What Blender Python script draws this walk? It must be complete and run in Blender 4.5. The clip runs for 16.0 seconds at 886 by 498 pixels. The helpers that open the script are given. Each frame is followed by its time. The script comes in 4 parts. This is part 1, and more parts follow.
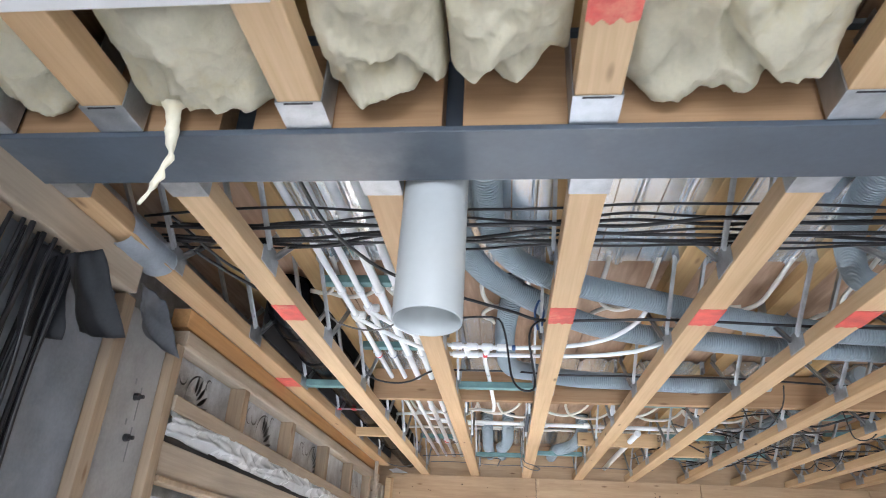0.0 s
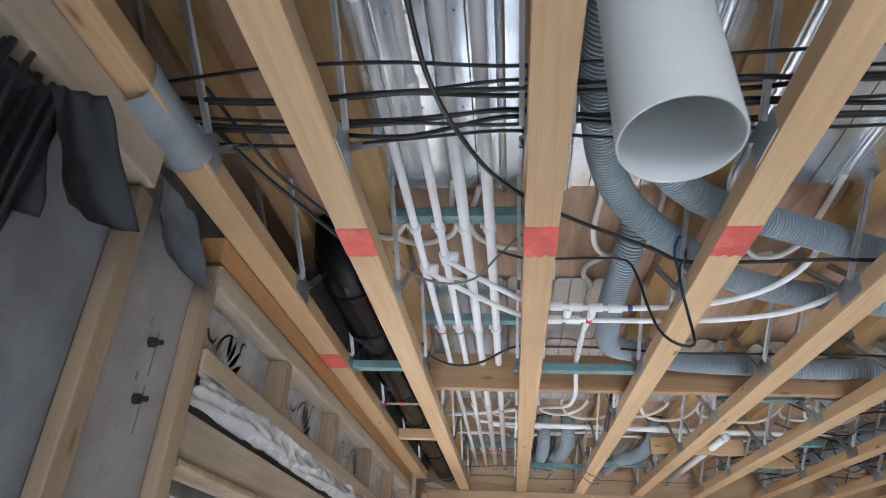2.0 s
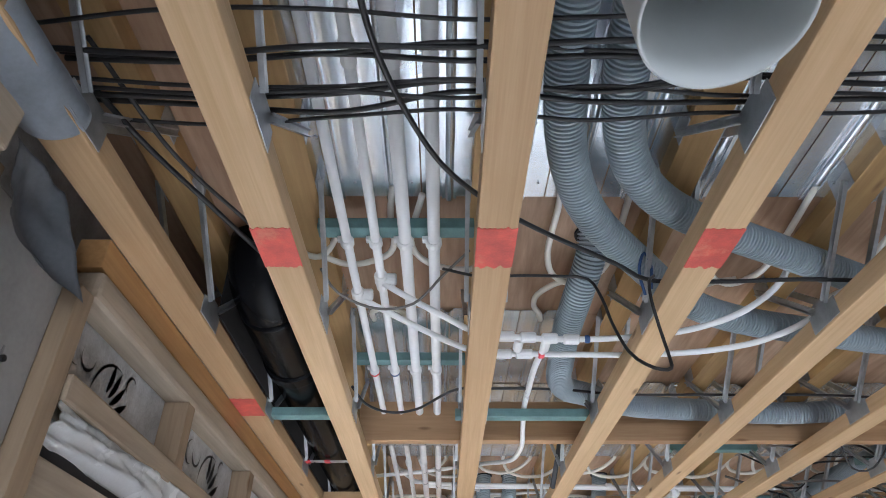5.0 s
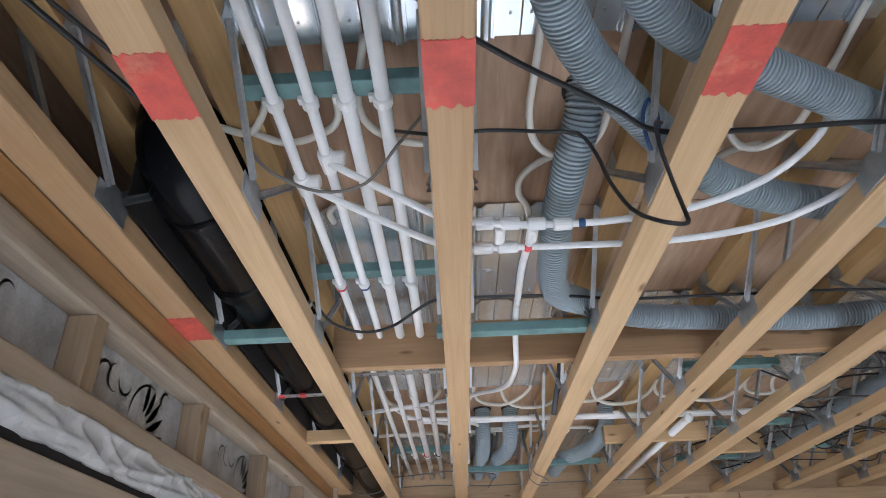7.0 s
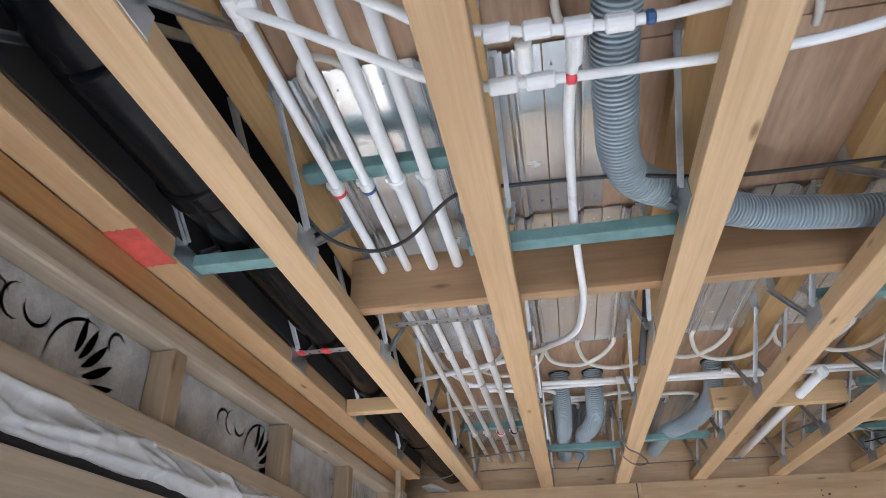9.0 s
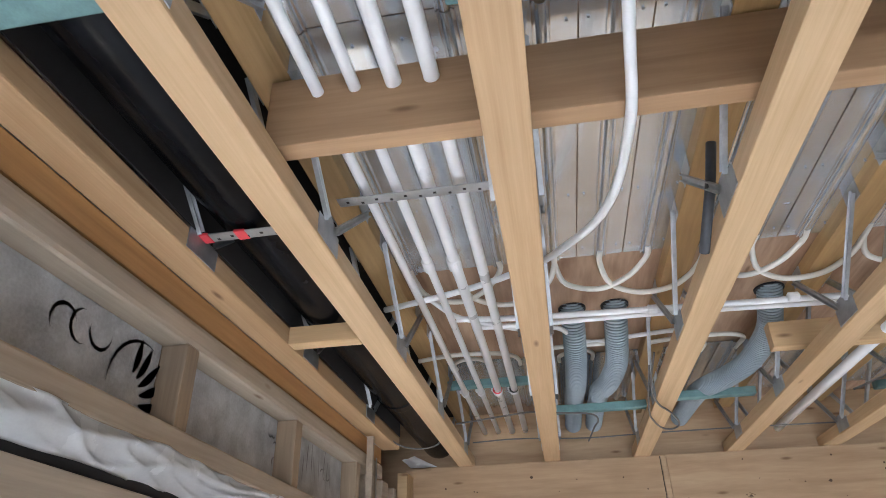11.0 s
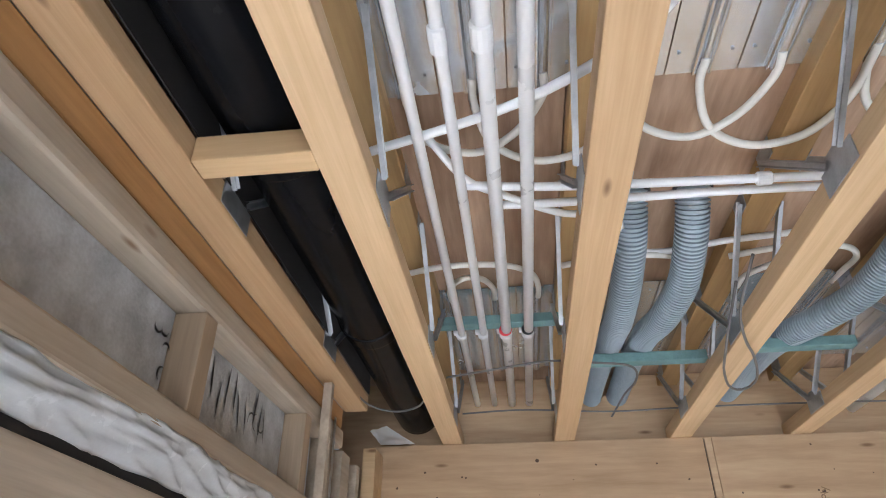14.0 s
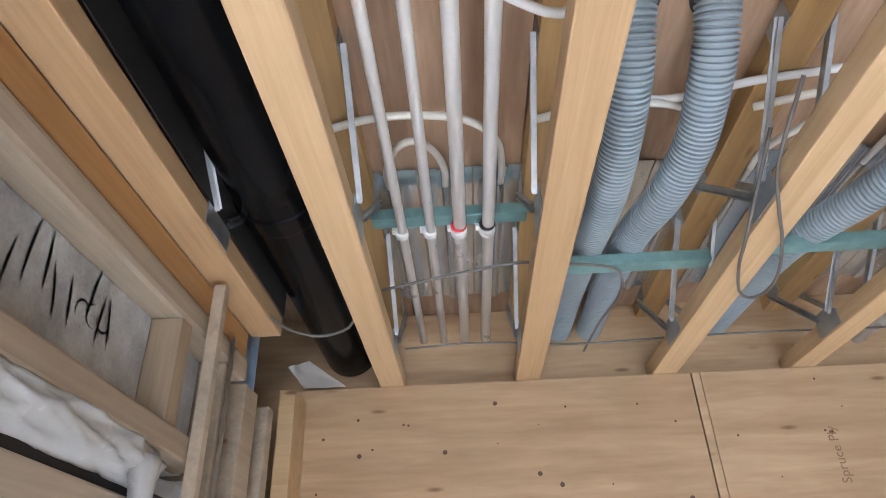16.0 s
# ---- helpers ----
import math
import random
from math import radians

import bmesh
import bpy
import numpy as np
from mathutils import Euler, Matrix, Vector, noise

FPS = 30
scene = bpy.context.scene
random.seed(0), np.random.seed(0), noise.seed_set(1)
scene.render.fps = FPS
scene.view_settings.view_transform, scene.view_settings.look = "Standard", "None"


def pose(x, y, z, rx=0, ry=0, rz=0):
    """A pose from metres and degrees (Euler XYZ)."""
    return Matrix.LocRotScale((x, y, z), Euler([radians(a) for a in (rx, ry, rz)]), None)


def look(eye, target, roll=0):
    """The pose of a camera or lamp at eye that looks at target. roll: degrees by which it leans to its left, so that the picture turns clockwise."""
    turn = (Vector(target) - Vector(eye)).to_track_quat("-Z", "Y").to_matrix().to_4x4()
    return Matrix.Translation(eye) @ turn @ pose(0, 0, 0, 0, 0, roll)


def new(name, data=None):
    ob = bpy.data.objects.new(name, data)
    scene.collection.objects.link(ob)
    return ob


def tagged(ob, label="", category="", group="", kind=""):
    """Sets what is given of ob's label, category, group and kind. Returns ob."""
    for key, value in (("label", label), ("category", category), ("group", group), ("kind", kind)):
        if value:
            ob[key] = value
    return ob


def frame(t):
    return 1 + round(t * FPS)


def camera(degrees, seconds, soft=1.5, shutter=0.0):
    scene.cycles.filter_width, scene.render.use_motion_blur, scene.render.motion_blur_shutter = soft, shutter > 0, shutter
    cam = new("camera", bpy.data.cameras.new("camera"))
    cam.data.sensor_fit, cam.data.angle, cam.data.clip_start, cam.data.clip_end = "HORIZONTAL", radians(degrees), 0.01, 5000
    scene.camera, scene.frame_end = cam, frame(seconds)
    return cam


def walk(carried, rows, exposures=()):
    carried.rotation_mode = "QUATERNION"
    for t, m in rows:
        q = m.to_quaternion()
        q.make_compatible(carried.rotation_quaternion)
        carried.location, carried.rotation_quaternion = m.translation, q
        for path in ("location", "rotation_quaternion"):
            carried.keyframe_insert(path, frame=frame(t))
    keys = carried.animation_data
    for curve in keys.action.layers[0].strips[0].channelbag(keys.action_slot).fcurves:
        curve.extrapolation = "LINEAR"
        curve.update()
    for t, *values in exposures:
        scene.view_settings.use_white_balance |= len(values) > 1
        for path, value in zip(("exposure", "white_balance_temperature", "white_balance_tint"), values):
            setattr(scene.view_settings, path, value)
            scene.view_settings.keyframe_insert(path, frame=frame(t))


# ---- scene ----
cam = camera(69.1, 16.0, soft=0.9, shutter=0.25)
PATH = [
    (0, (-0.021, 1.520, 1.742), (-0.218, 3.303, 2.628), 2.9),
    (0.5, (-0.104, 1.651, 1.715), (-0.366, 3.416, 2.619), 4.4),
    (1, (-0.151, 1.828, 1.727), (-0.478, 3.558, 2.676), 3.7),
    (1.5, (-0.224, 1.946, 1.720), (-0.498, 3.659, 2.715), 5.1),
    (2, (-0.326, 2.056, 1.723), (-0.538, 3.804, 2.673), 3.1),
    (2.5, (-0.412, 2.116, 1.728), (-0.473, 3.892, 2.647), 2.6),
    (3, (-0.436, 2.121, 1.726), (-0.395, 3.910, 2.618), 1.6),
    (3.5, (-0.428, 2.148, 1.730), (-0.401, 3.874, 2.740), 2.0),
    (3.7, (-0.417, 2.157, 1.734), (-0.419, 3.801, 2.873), 2.5),
    (5.8, (-0.315, 2.391, 1.737), (-0.321, 4.074, 2.816), -1.3),
    (6, (-0.299, 2.409, 1.738), (-0.328, 4.110, 2.790), -1.1),
    (6.5, (-0.270, 2.498, 1.740), (-0.294, 4.246, 2.713), -1.9),
    (7, (-0.275, 2.629, 1.749), (-0.293, 4.358, 2.756), -2.2),
    (7.5, (-0.241, 2.755, 1.767), (-0.329, 4.496, 2.747), -2.3),
    (8, (-0.170, 2.866, 1.763), (-0.347, 4.600, 2.745), -1.3),
    (8.5, (-0.151, 2.988, 1.763), (-0.386, 4.738, 2.701), -1.5),
    (9, (-0.174, 3.144, 1.772), (-0.466, 4.849, 2.775), -1.2),
    (9.2, (-0.191, 3.213, 1.777), (-0.460, 4.940, 2.750), -1.4),
    (11.3, (-0.254, 3.859, 1.794), (-0.542, 5.566, 2.796), -1.4),
    (11.5, (-0.267, 3.891, 1.790), (-0.579, 5.580, 2.816), -1.8),
    (12, (-0.314, 4.013, 1.801), (-0.533, 5.732, 2.799), -2.8),
    (12.5, (-0.317, 4.163, 1.801), (-0.572, 5.863, 2.825), -1.9),
    (13, (-0.307, 4.309, 1.801), (-0.647, 6.006, 2.803), -0.5),
    (13.5, (-0.333, 4.414, 1.788), (-0.660, 6.124, 2.774), 0.1),
    (14, (-0.426, 4.549, 1.794), (-0.624, 6.246, 2.835), -0.0),
    (14.5, (-0.500, 4.679, 1.799), (-0.570, 6.397, 2.819), -1.5),
    (15, (-0.509, 4.792, 1.802), (-0.544, 6.528, 2.794), -1.8),
    (15.5, (-0.480, 4.918, 1.793), (-0.515, 6.632, 2.822), -1.9),
    (16, (-0.448, 5.043, 1.792), (-0.496, 6.773, 2.795), -2.2),
]
EXPOSURE = ((0, 0.28), (0.7, 0.0), (2.5, -0.28), (7, -0.44), (9, -0.28), (11.5, -0.24), (13, -0.14), (16, 0.13))
walk(cam, [(t, look(eye, target, roll)) for t, eye, target, roll in PATH], EXPOSURE)

# ---- world, sun, lamps ----
world = bpy.data.worlds.new("sky")
scene.world = world
world.use_nodes = True
wn = world.node_tree
sky = wn.nodes.new("ShaderNodeTexSky")
sky.sky_type, sky.sun_disc = "NISHITA", False
sky.sun_elevation, sky.sun_rotation = radians(38), radians(200)
wn.nodes["Background"].inputs[1].default_value = 0.12
wn.links.new(sky.outputs[0], wn.nodes["Background"].inputs[0])
sun_data = bpy.data.lights.new("sun", "SUN")
sun_data.energy, sun_data.angle, sun_data.color = 0.8, radians(12), (1.0, 0.96, 0.9)
sun = new("sun", sun_data)
sun.matrix_basis = look((0, -6, 6), (1.5, 0, 0))


def area_lamp(name, eye, target, sx, sy, watts, colour):
    data = bpy.data.lights.new(name, "AREA")
    data.shape, data.size, data.size_y, data.energy, data.color = "RECTANGLE", sx, sy, watts, colour
    data.spread = radians(110)
    ob = new(name, data)
    ob.matrix_basis = look(eye, target)
    return ob


DAY = (0.80, 0.87, 1.0)
# fill lamp added behind the camera to light floor and near ceiling
area_lamp("added_fill_back", (0.2, -2.95, 1.3), (0.0, -0.9, 0.0), 2.6, 2.0, 255, DAY)
# no door is known here: fill lamp added for the wool and near joists
area_lamp("added_fill_left", (-1.08, -1.2, 1.1), (0.4, -0.8, 0.0), 2.2, 2.0, 110, DAY)
area_lamp("daylight_left_window", (-1.10, 4.75, 1.38), (-0.25, 4.75, 0.0), 2.5, 0.85, 250, DAY)


# ---- materials ----
def material(name, rough=0.6, metal=0.0):
    m = bpy.data.materials.new(name)
    m.use_nodes = True
    nt = m.node_tree
    b = nt.nodes["Principled BSDF"]
    b.inputs["Roughness"].default_value, b.inputs["Metallic"].default_value = rough, metal
    return m, nt, b


def coords(nt, scale, world_space=False):
    mp = nt.nodes.new("ShaderNodeMapping")
    mp.inputs["Scale"].default_value = scale
    if world_space:
        g = nt.nodes.new("ShaderNodeNewGeometry")
        nt.links.new(g.outputs["Position"], mp.inputs[0])
    else:
        tc = nt.nodes.new("ShaderNodeTexCoord")
        info = nt.nodes.new("ShaderNodeObjectInfo")
        add = nt.nodes.new("ShaderNodeVectorMath")
        mul = nt.nodes.new("ShaderNodeMath")
        mul.operation, mul.inputs[1].default_value = "MULTIPLY", 17.0
        nt.links.new(info.outputs["Random"], mul.inputs[0])
        nt.links.new(tc.outputs["Object"], add.inputs[0])
        nt.links.new(mul.outputs[0], add.inputs[1])
        nt.links.new(add.outputs[0], mp.inputs[0])
    return mp.outputs[0]


def tex(nt, vec, scale, detail=4, rough=0.55, dist=0.0):
    n = nt.nodes.new("ShaderNodeTexNoise")
    n.inputs["Scale"].default_value, n.inputs["Detail"].default_value = scale, detail
    n.inputs["Roughness"].default_value, n.inputs["Distortion"].default_value = rough, dist
    nt.links.new(vec, n.inputs["Vector"])
    return n.outputs[0]


def ramp(nt, fac, stops):
    r = nt.nodes.new("ShaderNodeValToRGB")
    e = r.color_ramp.elements
    while len(e) < len(stops):
        e.new(0.5)
    for q, (p, c) in zip(e, stops):
        q.position, q.color = p, (*c, 1)
    nt.links.new(fac, r.inputs[0])
    return r.outputs[0]


def mix(nt, fac, a, b, mode="MIX"):
    n = nt.nodes.new("ShaderNodeMix")
    n.data_type, n.blend_type = "RGBA", mode
    for sock, v in ((n.inputs[0], fac), (n.inputs[6], a), (n.inputs[7], b)):
        if isinstance(v, (int, float)):
            sock.default_value = v
        elif isinstance(v, tuple):
            sock.default_value = (*v, 1)
        else:
            nt.links.new(v, sock)
    return n.outputs[2]


def bump(nt, b, height, strength, dist=0.002):
    n = nt.nodes.new("ShaderNodeBump")
    n.inputs["Strength"].default_value, n.inputs["Distance"].default_value = strength, dist
    nt.links.new(height, n.inputs["Height"])
    nt.links.new(n.outputs[0], b.inputs["Normal"])


def wood(name, dark, light, grain=(26, 1.3, 26), knots=True, rough=0.62, dirt=0.25, dirt_colour=(0.16, 0.11, 0.07)):
    m, nt, b = material(name, rough)
    v = coords(nt, grain)
    g = tex(nt, v, 1.0, 6, 0.6, 0.6)
    fine = tex(nt, coords(nt, tuple(s * 5 for s in grain)), 1.0, 3)
    col = ramp(nt, g, [(0.3, dark), (0.7, light)])
    col = mix(nt, 0.3, col, ramp(nt, fine, [(0.3, dark), (0.7, light)]))
    info = nt.nodes.new("ShaderNodeObjectInfo")
    tone = ramp(nt, info.outputs["Random"], [(0.0, (0.84, 0.80, 0.76)), (1.0, (1.0, 1.0, 1.0))])
    col = mix(nt, 1.0, col, tone, "MULTIPLY")
    blot = tex(nt, coords(nt, (3, 1.2, 3)), 1.0, 3)
    col = mix(nt, ramp(nt, blot, [(0.52, (0, 0, 0)), (0.75, (dirt, dirt, dirt))]), col, dirt_colour)
    if knots:
        vo = nt.nodes.new("ShaderNodeTexVoronoi")
        vo.inputs["Scale"].default_value = 1.0
        nt.links.new(coords(nt, tuple(11.0 if s > 5 else 3.1 for s in grain)), vo.inputs["Vector"])
        col = mix(nt, ramp(nt, vo.outputs["Distance"], [(0.03, (0.85, 0.85, 0.85)), (0.095, (0, 0, 0))]), col, (0.17, 0.085, 0.035))
    nt.links.new(col, b.inputs["Base Color"])
    bump(nt, b, g, 0.25)
    return m


def plain(name, colour, rough=0.5, metal=0.0, vary=0.18, scale=6.0, bumps=0.1, spots=None, world_space=True):
    m, nt, b = material(name, rough, metal)
    v = coords(nt, (1, 1, 1), world_space)
    big = tex(nt, v, scale, 5)
    small = tex(nt, v, scale * 14, 3)
    lo = tuple(c * (1 - vary) for c in colour)
    hi = tuple(min(1, c * (1 + vary * 0.6)) for c in colour)
    col = ramp(nt, big, [(0.32, lo), (0.68, hi)])
    col = mix(nt, 0.2, col, ramp(nt, small, [(0.35, lo), (0.65, hi)]))
    if spots:
        col = mix(nt, ramp(nt, tex(nt, v, scale * 0.6, 6, 0.7), [(0.56, (0, 0, 0)), (0.7, (0.8, 0.8, 0.8))]), col, spots)
    nt.links.new(col, b.inputs["Base Color"])
    rr = nt.nodes.new("ShaderNodeMapRange")
    rr.inputs[3].default_value, rr.inputs[4].default_value = max(0.02, rough - 0.1), min(1, rough + 0.12)
    nt.links.new(big, rr.inputs[0])
    nt.links.new(rr.outputs[0], b.inputs["Roughness"])
    if bumps:
        bump(nt, b, small, bumps)
    return m


M_JOIST = wood("joist_pine", (0.55, 0.36, 0.19), (0.72, 0.51, 0.305), grain=(48, 1.4, 48), dirt=0.35, dirt_colour=(0.42, 0.25, 0.12))
M_TOP = wood("golden_timber", (0.40, 0.245, 0.10), (0.60, 0.40, 0.185))
M_PLANK = wood("orange_plank", (0.34, 0.17, 0.065), (0.56, 0.32, 0.13))
M_BEAM = wood("brown_timber", (0.34, 0.195, 0.10), (0.54, 0.35, 0.195), grain=(1.3, 26, 26))
M_CROSS = wood("pine_across", (0.52, 0.34, 0.17), (0.72, 0.50, 0.28), grain=(1.3, 26, 26))
M_STUD = wood("dusty_stud", (0.28, 0.20, 0.13), (0.46, 0.345, 0.235), grain=(26, 26, 1.3), dirt=0.5, dirt_colour=(0.2, 0.17, 0.14))
M_RAIL = wood("dusty_rail", (0.34, 0.275, 0.205), (0.55, 0.455, 0.35), dirt=0.5, dirt_colour=(0.2, 0.17, 0.14))
M_DECK = wood("plywood_deck", (0.26, 0.15, 0.09), (0.60, 0.42, 0.29), grain=(16, 1.6, 16), dirt=0.85, dirt_colour=(0.20, 0.085, 0.04))
M_PLY = wood("plywood_wall", (0.40, 0.255, 0.14), (0.62, 0.44, 0.27), grain=(1.6, 3, 15), dirt=0.35, dirt_colour=(0.36, 0.24, 0.13))
M_KNOT = plain("dark_knot", (0.10, 0.055, 0.03), 0.7, vary=0.3, scale=30)
M_STAMP = plain("brown_stamp_ink", (0.26, 0.17, 0.09), 0.8)
M_GREEN = plain("treated_batten", (0.17, 0.31, 0.31), 0.75, vary=0.3, scale=18, bumps=0.2)
M_STEEL = plain("painted_steel", (0.085, 0.105, 0.13), 0.33, vary=0.2, scale=5, spots=(0.13, 0.15, 0.17))
M_GALV = plain("galvanised_steel", (0.46, 0.48, 0.50), 0.38, 0.8, vary=0.25, scale=25, bumps=0.15)
M_ROD = plain("bright_galvanised", (0.60, 0.62, 0.63), 0.34, 0.85, vary=0.2, scale=20)
M_ALU = plain("aluminium_sheet", (0.80, 0.87, 0.95), 0.22, 0.78, vary=0.12, scale=9, bumps=0.06)
M_ALU2 = plain("aluminium_groove", (0.70, 0.72, 0.75), 0.2, 1.0, vary=0.1, scale=9)
M_PIPE = plain("white_plastic_pipe", (0.87, 0.88, 0.89), 0.3, vary=0.06, scale=8, bumps=0.0)
M_PEX = plain("offwhite_heating_pipe", (0.78, 0.76, 0.70), 0.36, vary=0.08, scale=8, bumps=0.0)
M_PVC = plain("pale_grey_drain_pipe", (0.54, 0.57, 0.57), 0.4, vary=0.06, scale=4, bumps=0.02)
M_DUCT = plain("grey_corrugated_duct", (0.34, 0.41, 0.455), 0.45, vary=0.12, scale=6, bumps=0.0)
M_BLACK = plain("black_soil_pipe", (0.006, 0.0065, 0.008), 0.22, vary=0.3, scale=6, bumps=0.0)
M_CABLE = plain("black_cable", (0.018, 0.018, 0.02), 0.42, vary=0.3, scale=20, bumps=0.0)
M_GCABLE = plain("grey_cable", (0.16, 0.15, 0.14), 0.5, vary=0.2, scale=20, bumps=0.0)
M_RED = plain("red_spray_paint", (0.70, 0.11, 0.085), 0.6, vary=0.3, scale=22, bumps=0.2, spots=(0.74, 0.27, 0.18))
M_REDTAPE = plain("red_tape", (0.75, 0.06, 0.08), 0.4, vary=0.1)
M_BLUETAPE = plain("blue_tape", (0.03, 0.09, 0.24), 0.4, vary=0.1)
M_FOIL = plain("grey_faced_board", (0.55, 0.57, 0.59), 0.42, 0.15, vary=0.42, scale=11, bumps=0.45, spots=(0.36, 0.37, 0.38))
M_PRINT = plain("board_print", (0.21, 0.21, 0.215), 0.6, vary=0.2)
M_MEMB = plain("white_membrane", (0.90, 0.91, 0.91), 0.25, vary=0.08, scale=12, bumps=0.1)
# flap colour, used on wall boards too as painted shade
M_FLAPSHADE = plain("grey_flap_and_shaded_board", (0.22, 0.24, 0.27), 0.55, vary=0.3, scale=9, bumps=0.1)
M_FLAPD = plain("dark_membrane_flap", (0.075, 0.08, 0.09), 0.6, vary=0.3, scale=9, bumps=0.1)
M_WOOL = plain("cream_wool", (0.93, 0.87, 0.69), 0.95, vary=0.12, scale=9, bumps=0.8, spots=(0.88, 0.78, 0.52))
M_BOARD = plain("plasterboard", (0.72, 0.72, 0.71), 0.8, vary=0.06, scale=5)
M_SCREED = plain("concrete_floor", (0.46, 0.46, 0.455), 0.8, vary=0.2, scale=3, bumps=0.2)
M_WALL = plain("bare_plaster", (0.25, 0.245, 0.24), 0.85, vary=0.12, scale=3)
M_DIRT = plain("ground_earth", (0.16, 0.13, 0.10), 0.95, vary=0.3, scale=2)
M_DARK = plain("dark_gap_seal", (0.02, 0.02, 0.022), 0.7)
# darker copy of the board facing with the near wall's shade in it
M_SHADEB = plain("shaded_grey_board", (0.34, 0.335, 0.325), 0.6, vary=0.25, scale=7, bumps=0.2)
# near-black colour that paints the shade of the soil pipe bay
M_BAYSHADE = plain("painted_bay_shade", (0.016, 0.014, 0.013), 0.8, vary=0.4, scale=12)
M_GLASS, _nt, _b = material("window_glass", 0.02)
_b.inputs["Transmission Weight"].default_value = 1.0

M_BLACK.node_tree.nodes["Principled BSDF"].inputs["Specular IOR Level"].default_value = 0.10
M_FLAPB = plain("blue_grey_membrane", (0.46, 0.51, 0.57), 0.5, vary=0.25, scale=9, bumps=0.1)

# ---- mesh helpers ----


def part(name, bm, mat, parent=None, label="", smooth=False):
    me = bpy.data.meshes.new(name)
    bm.to_mesh(me)
    bm.free()
    me.materials.append(mat)
    if smooth:
        me.polygons.foreach_set("use_smooth", [True] * len(me.polygons))
    ob = new(name, me)
    if parent:
        ob.parent = parent
    if label:
        tagged(ob, label)
    return ob


def raw(name, verts, faces, mat, parent=None, label="", smooth=False):
    me = bpy.data.meshes.new(name)
    me.from_pydata(verts, [], faces)
    me.materials.append(mat)
    if smooth:
        me.polygons.foreach_set("use_smooth", [True] * len(me.polygons))
    ob = new(name, me)
    if parent:
        ob.parent = parent
    if label:
        tagged(ob, label)
    return ob


def block(x0, x1, y0, y1, z0, z1, bevel=0.003, bm=None):
    b2 = bmesh.new()
    bmesh.ops.create_cube(b2, size=1)
    for v in b2.verts:
        v.co = Vector(((x0 + x1) / 2 + v.co.x * (x1 - x0), (y0 + y1) / 2 + v.co.y * (y1 - y0), (z0 + z1) / 2 + v.co.z * (z1 - z0)))
    if bevel:
        bmesh.ops.bevel(b2, geom=b2.edges[:], offset=bevel, segments=2, affect="EDGES", profile=0.6)
    if bm is None:
        return b2
    tmp = bpy.data.meshes.new("tmp")
    b2.to_mesh(tmp)
    b2.free()
    bm.from_mesh(tmp)
    bpy.data.meshes.remove(tmp)
    return bm


def empty(name, label, category, group="", kind="", at=(0, 0, 0)):
    ob = new(name)
    ob.location = at
    return tagged(ob, label, category, group, kind)


def smooth_path(pts, step):
    """Catmull-Rom curve through pts, sampled about every step metres."""
    p = [Vector(q) for q in pts]
    p = [p[0] * 2 - p[1]] + p + [p[-1] * 2 - p[-2]]
    out = []
    for i in range(1, len(p) - 2):
        a, b, c, d = p[i - 1:i + 3]
        n = max(2, int((c - b).length / step))
        for k in range(n):
            t = k / n
            out.append(0.5 * (2 * b + (c - a) * t + (2 * a - 5 * b + 4 * c - d) * t * t + (3 * b - a - 3 * c + d) * t ** 3))
    out.append(p[-2])
    return out


def sweep(path, radius, sides=12, cap=True):
    """Verts and faces of a tube along path. radius: a number or a function of the length walked."""
    verts, faces = [], []
    up = None
    s = 0.0
    for i, q in enumerate(path):
        tan = (path[min(i + 1, len(path) - 1)] - path[max(i - 1, 0)]).normalized()
        if up is None:
            up = tan.orthogonal().normalized()
        up = (up - tan * up.dot(tan)).normalized()
        side = tan.cross(up)
        if i:
            s += (q - path[i - 1]).length
        r = radius(s) if callable(radius) else radius
        for k in range(sides):
            a = 2 * math.pi * k / sides
            verts.append(q + (up * math.cos(a) + side * math.sin(a)) * r)
        if i:
            o = (i - 1) * sides
            for k in range(sides):
                k2 = (k + 1) % sides
                faces.append((o + k, o + k2, o + sides + k2, o + sides + k))
    if cap:
        faces.append(tuple(range(sides))[::-1])
        faces.append(tuple(range(len(verts) - sides, len(verts))))
    return verts, faces


def tube(name, pts, r, mat, parent=None, label="", sides=10, step=0.02):
    path = smooth_path(pts, step) if len(pts) > 2 else [Vector(pts[0]), Vector(pts[1])]
    v, f = sweep(path, r, sides)
    return raw(name, v, f, mat, parent, label, smooth=True)


def sheet(fn, nu, nv, thick):
    """A thin closed sheet: fn(u, v) gives the place."""
    bm = bmesh.new()
    g = [[bm.verts.new(fn(i / nu, j / nv)) for j in range(nv + 1)] for i in range(nu + 1)]
    for i in range(nu):
        for j in range(nv):
            bm.faces.new((g[i][j], g[i + 1][j], g[i + 1][j + 1], g[i][j + 1]))
    bmesh.ops.solidify(bm, geom=bm.faces[:], thickness=thick)
    return bm


def nz(x, y, z=0.0, s=1.0):
    return noise.noise(Vector((x * s, y * s, z * s)))


# ---- plan ----
ZJ, ZD = 2.40, 2.654          # underside of joists, underside of deck
CH, CW = 0.047, 0.072         # chord depth and width
STEEL0, STEEL1 = 2.383, 2.533
YEND = 6.882                  # face of the end wall
YRIM = 6.945
XR = 4.6
NJ = 13


def jx(k):
    return -0.70 + 0.4 * k


def sx(k):
    """The joists on the near side of the steel, set out a little off the others."""
    return jx(k) - (0.025, 0.09, 0.018, 0.02)[min(k, 3)]


# ---- structure ----
floor = part("floor", block(-1.3, XR + 0.2, -3.2, YEND + 0.2, -0.1, 0.0, 0), M_SCREED)
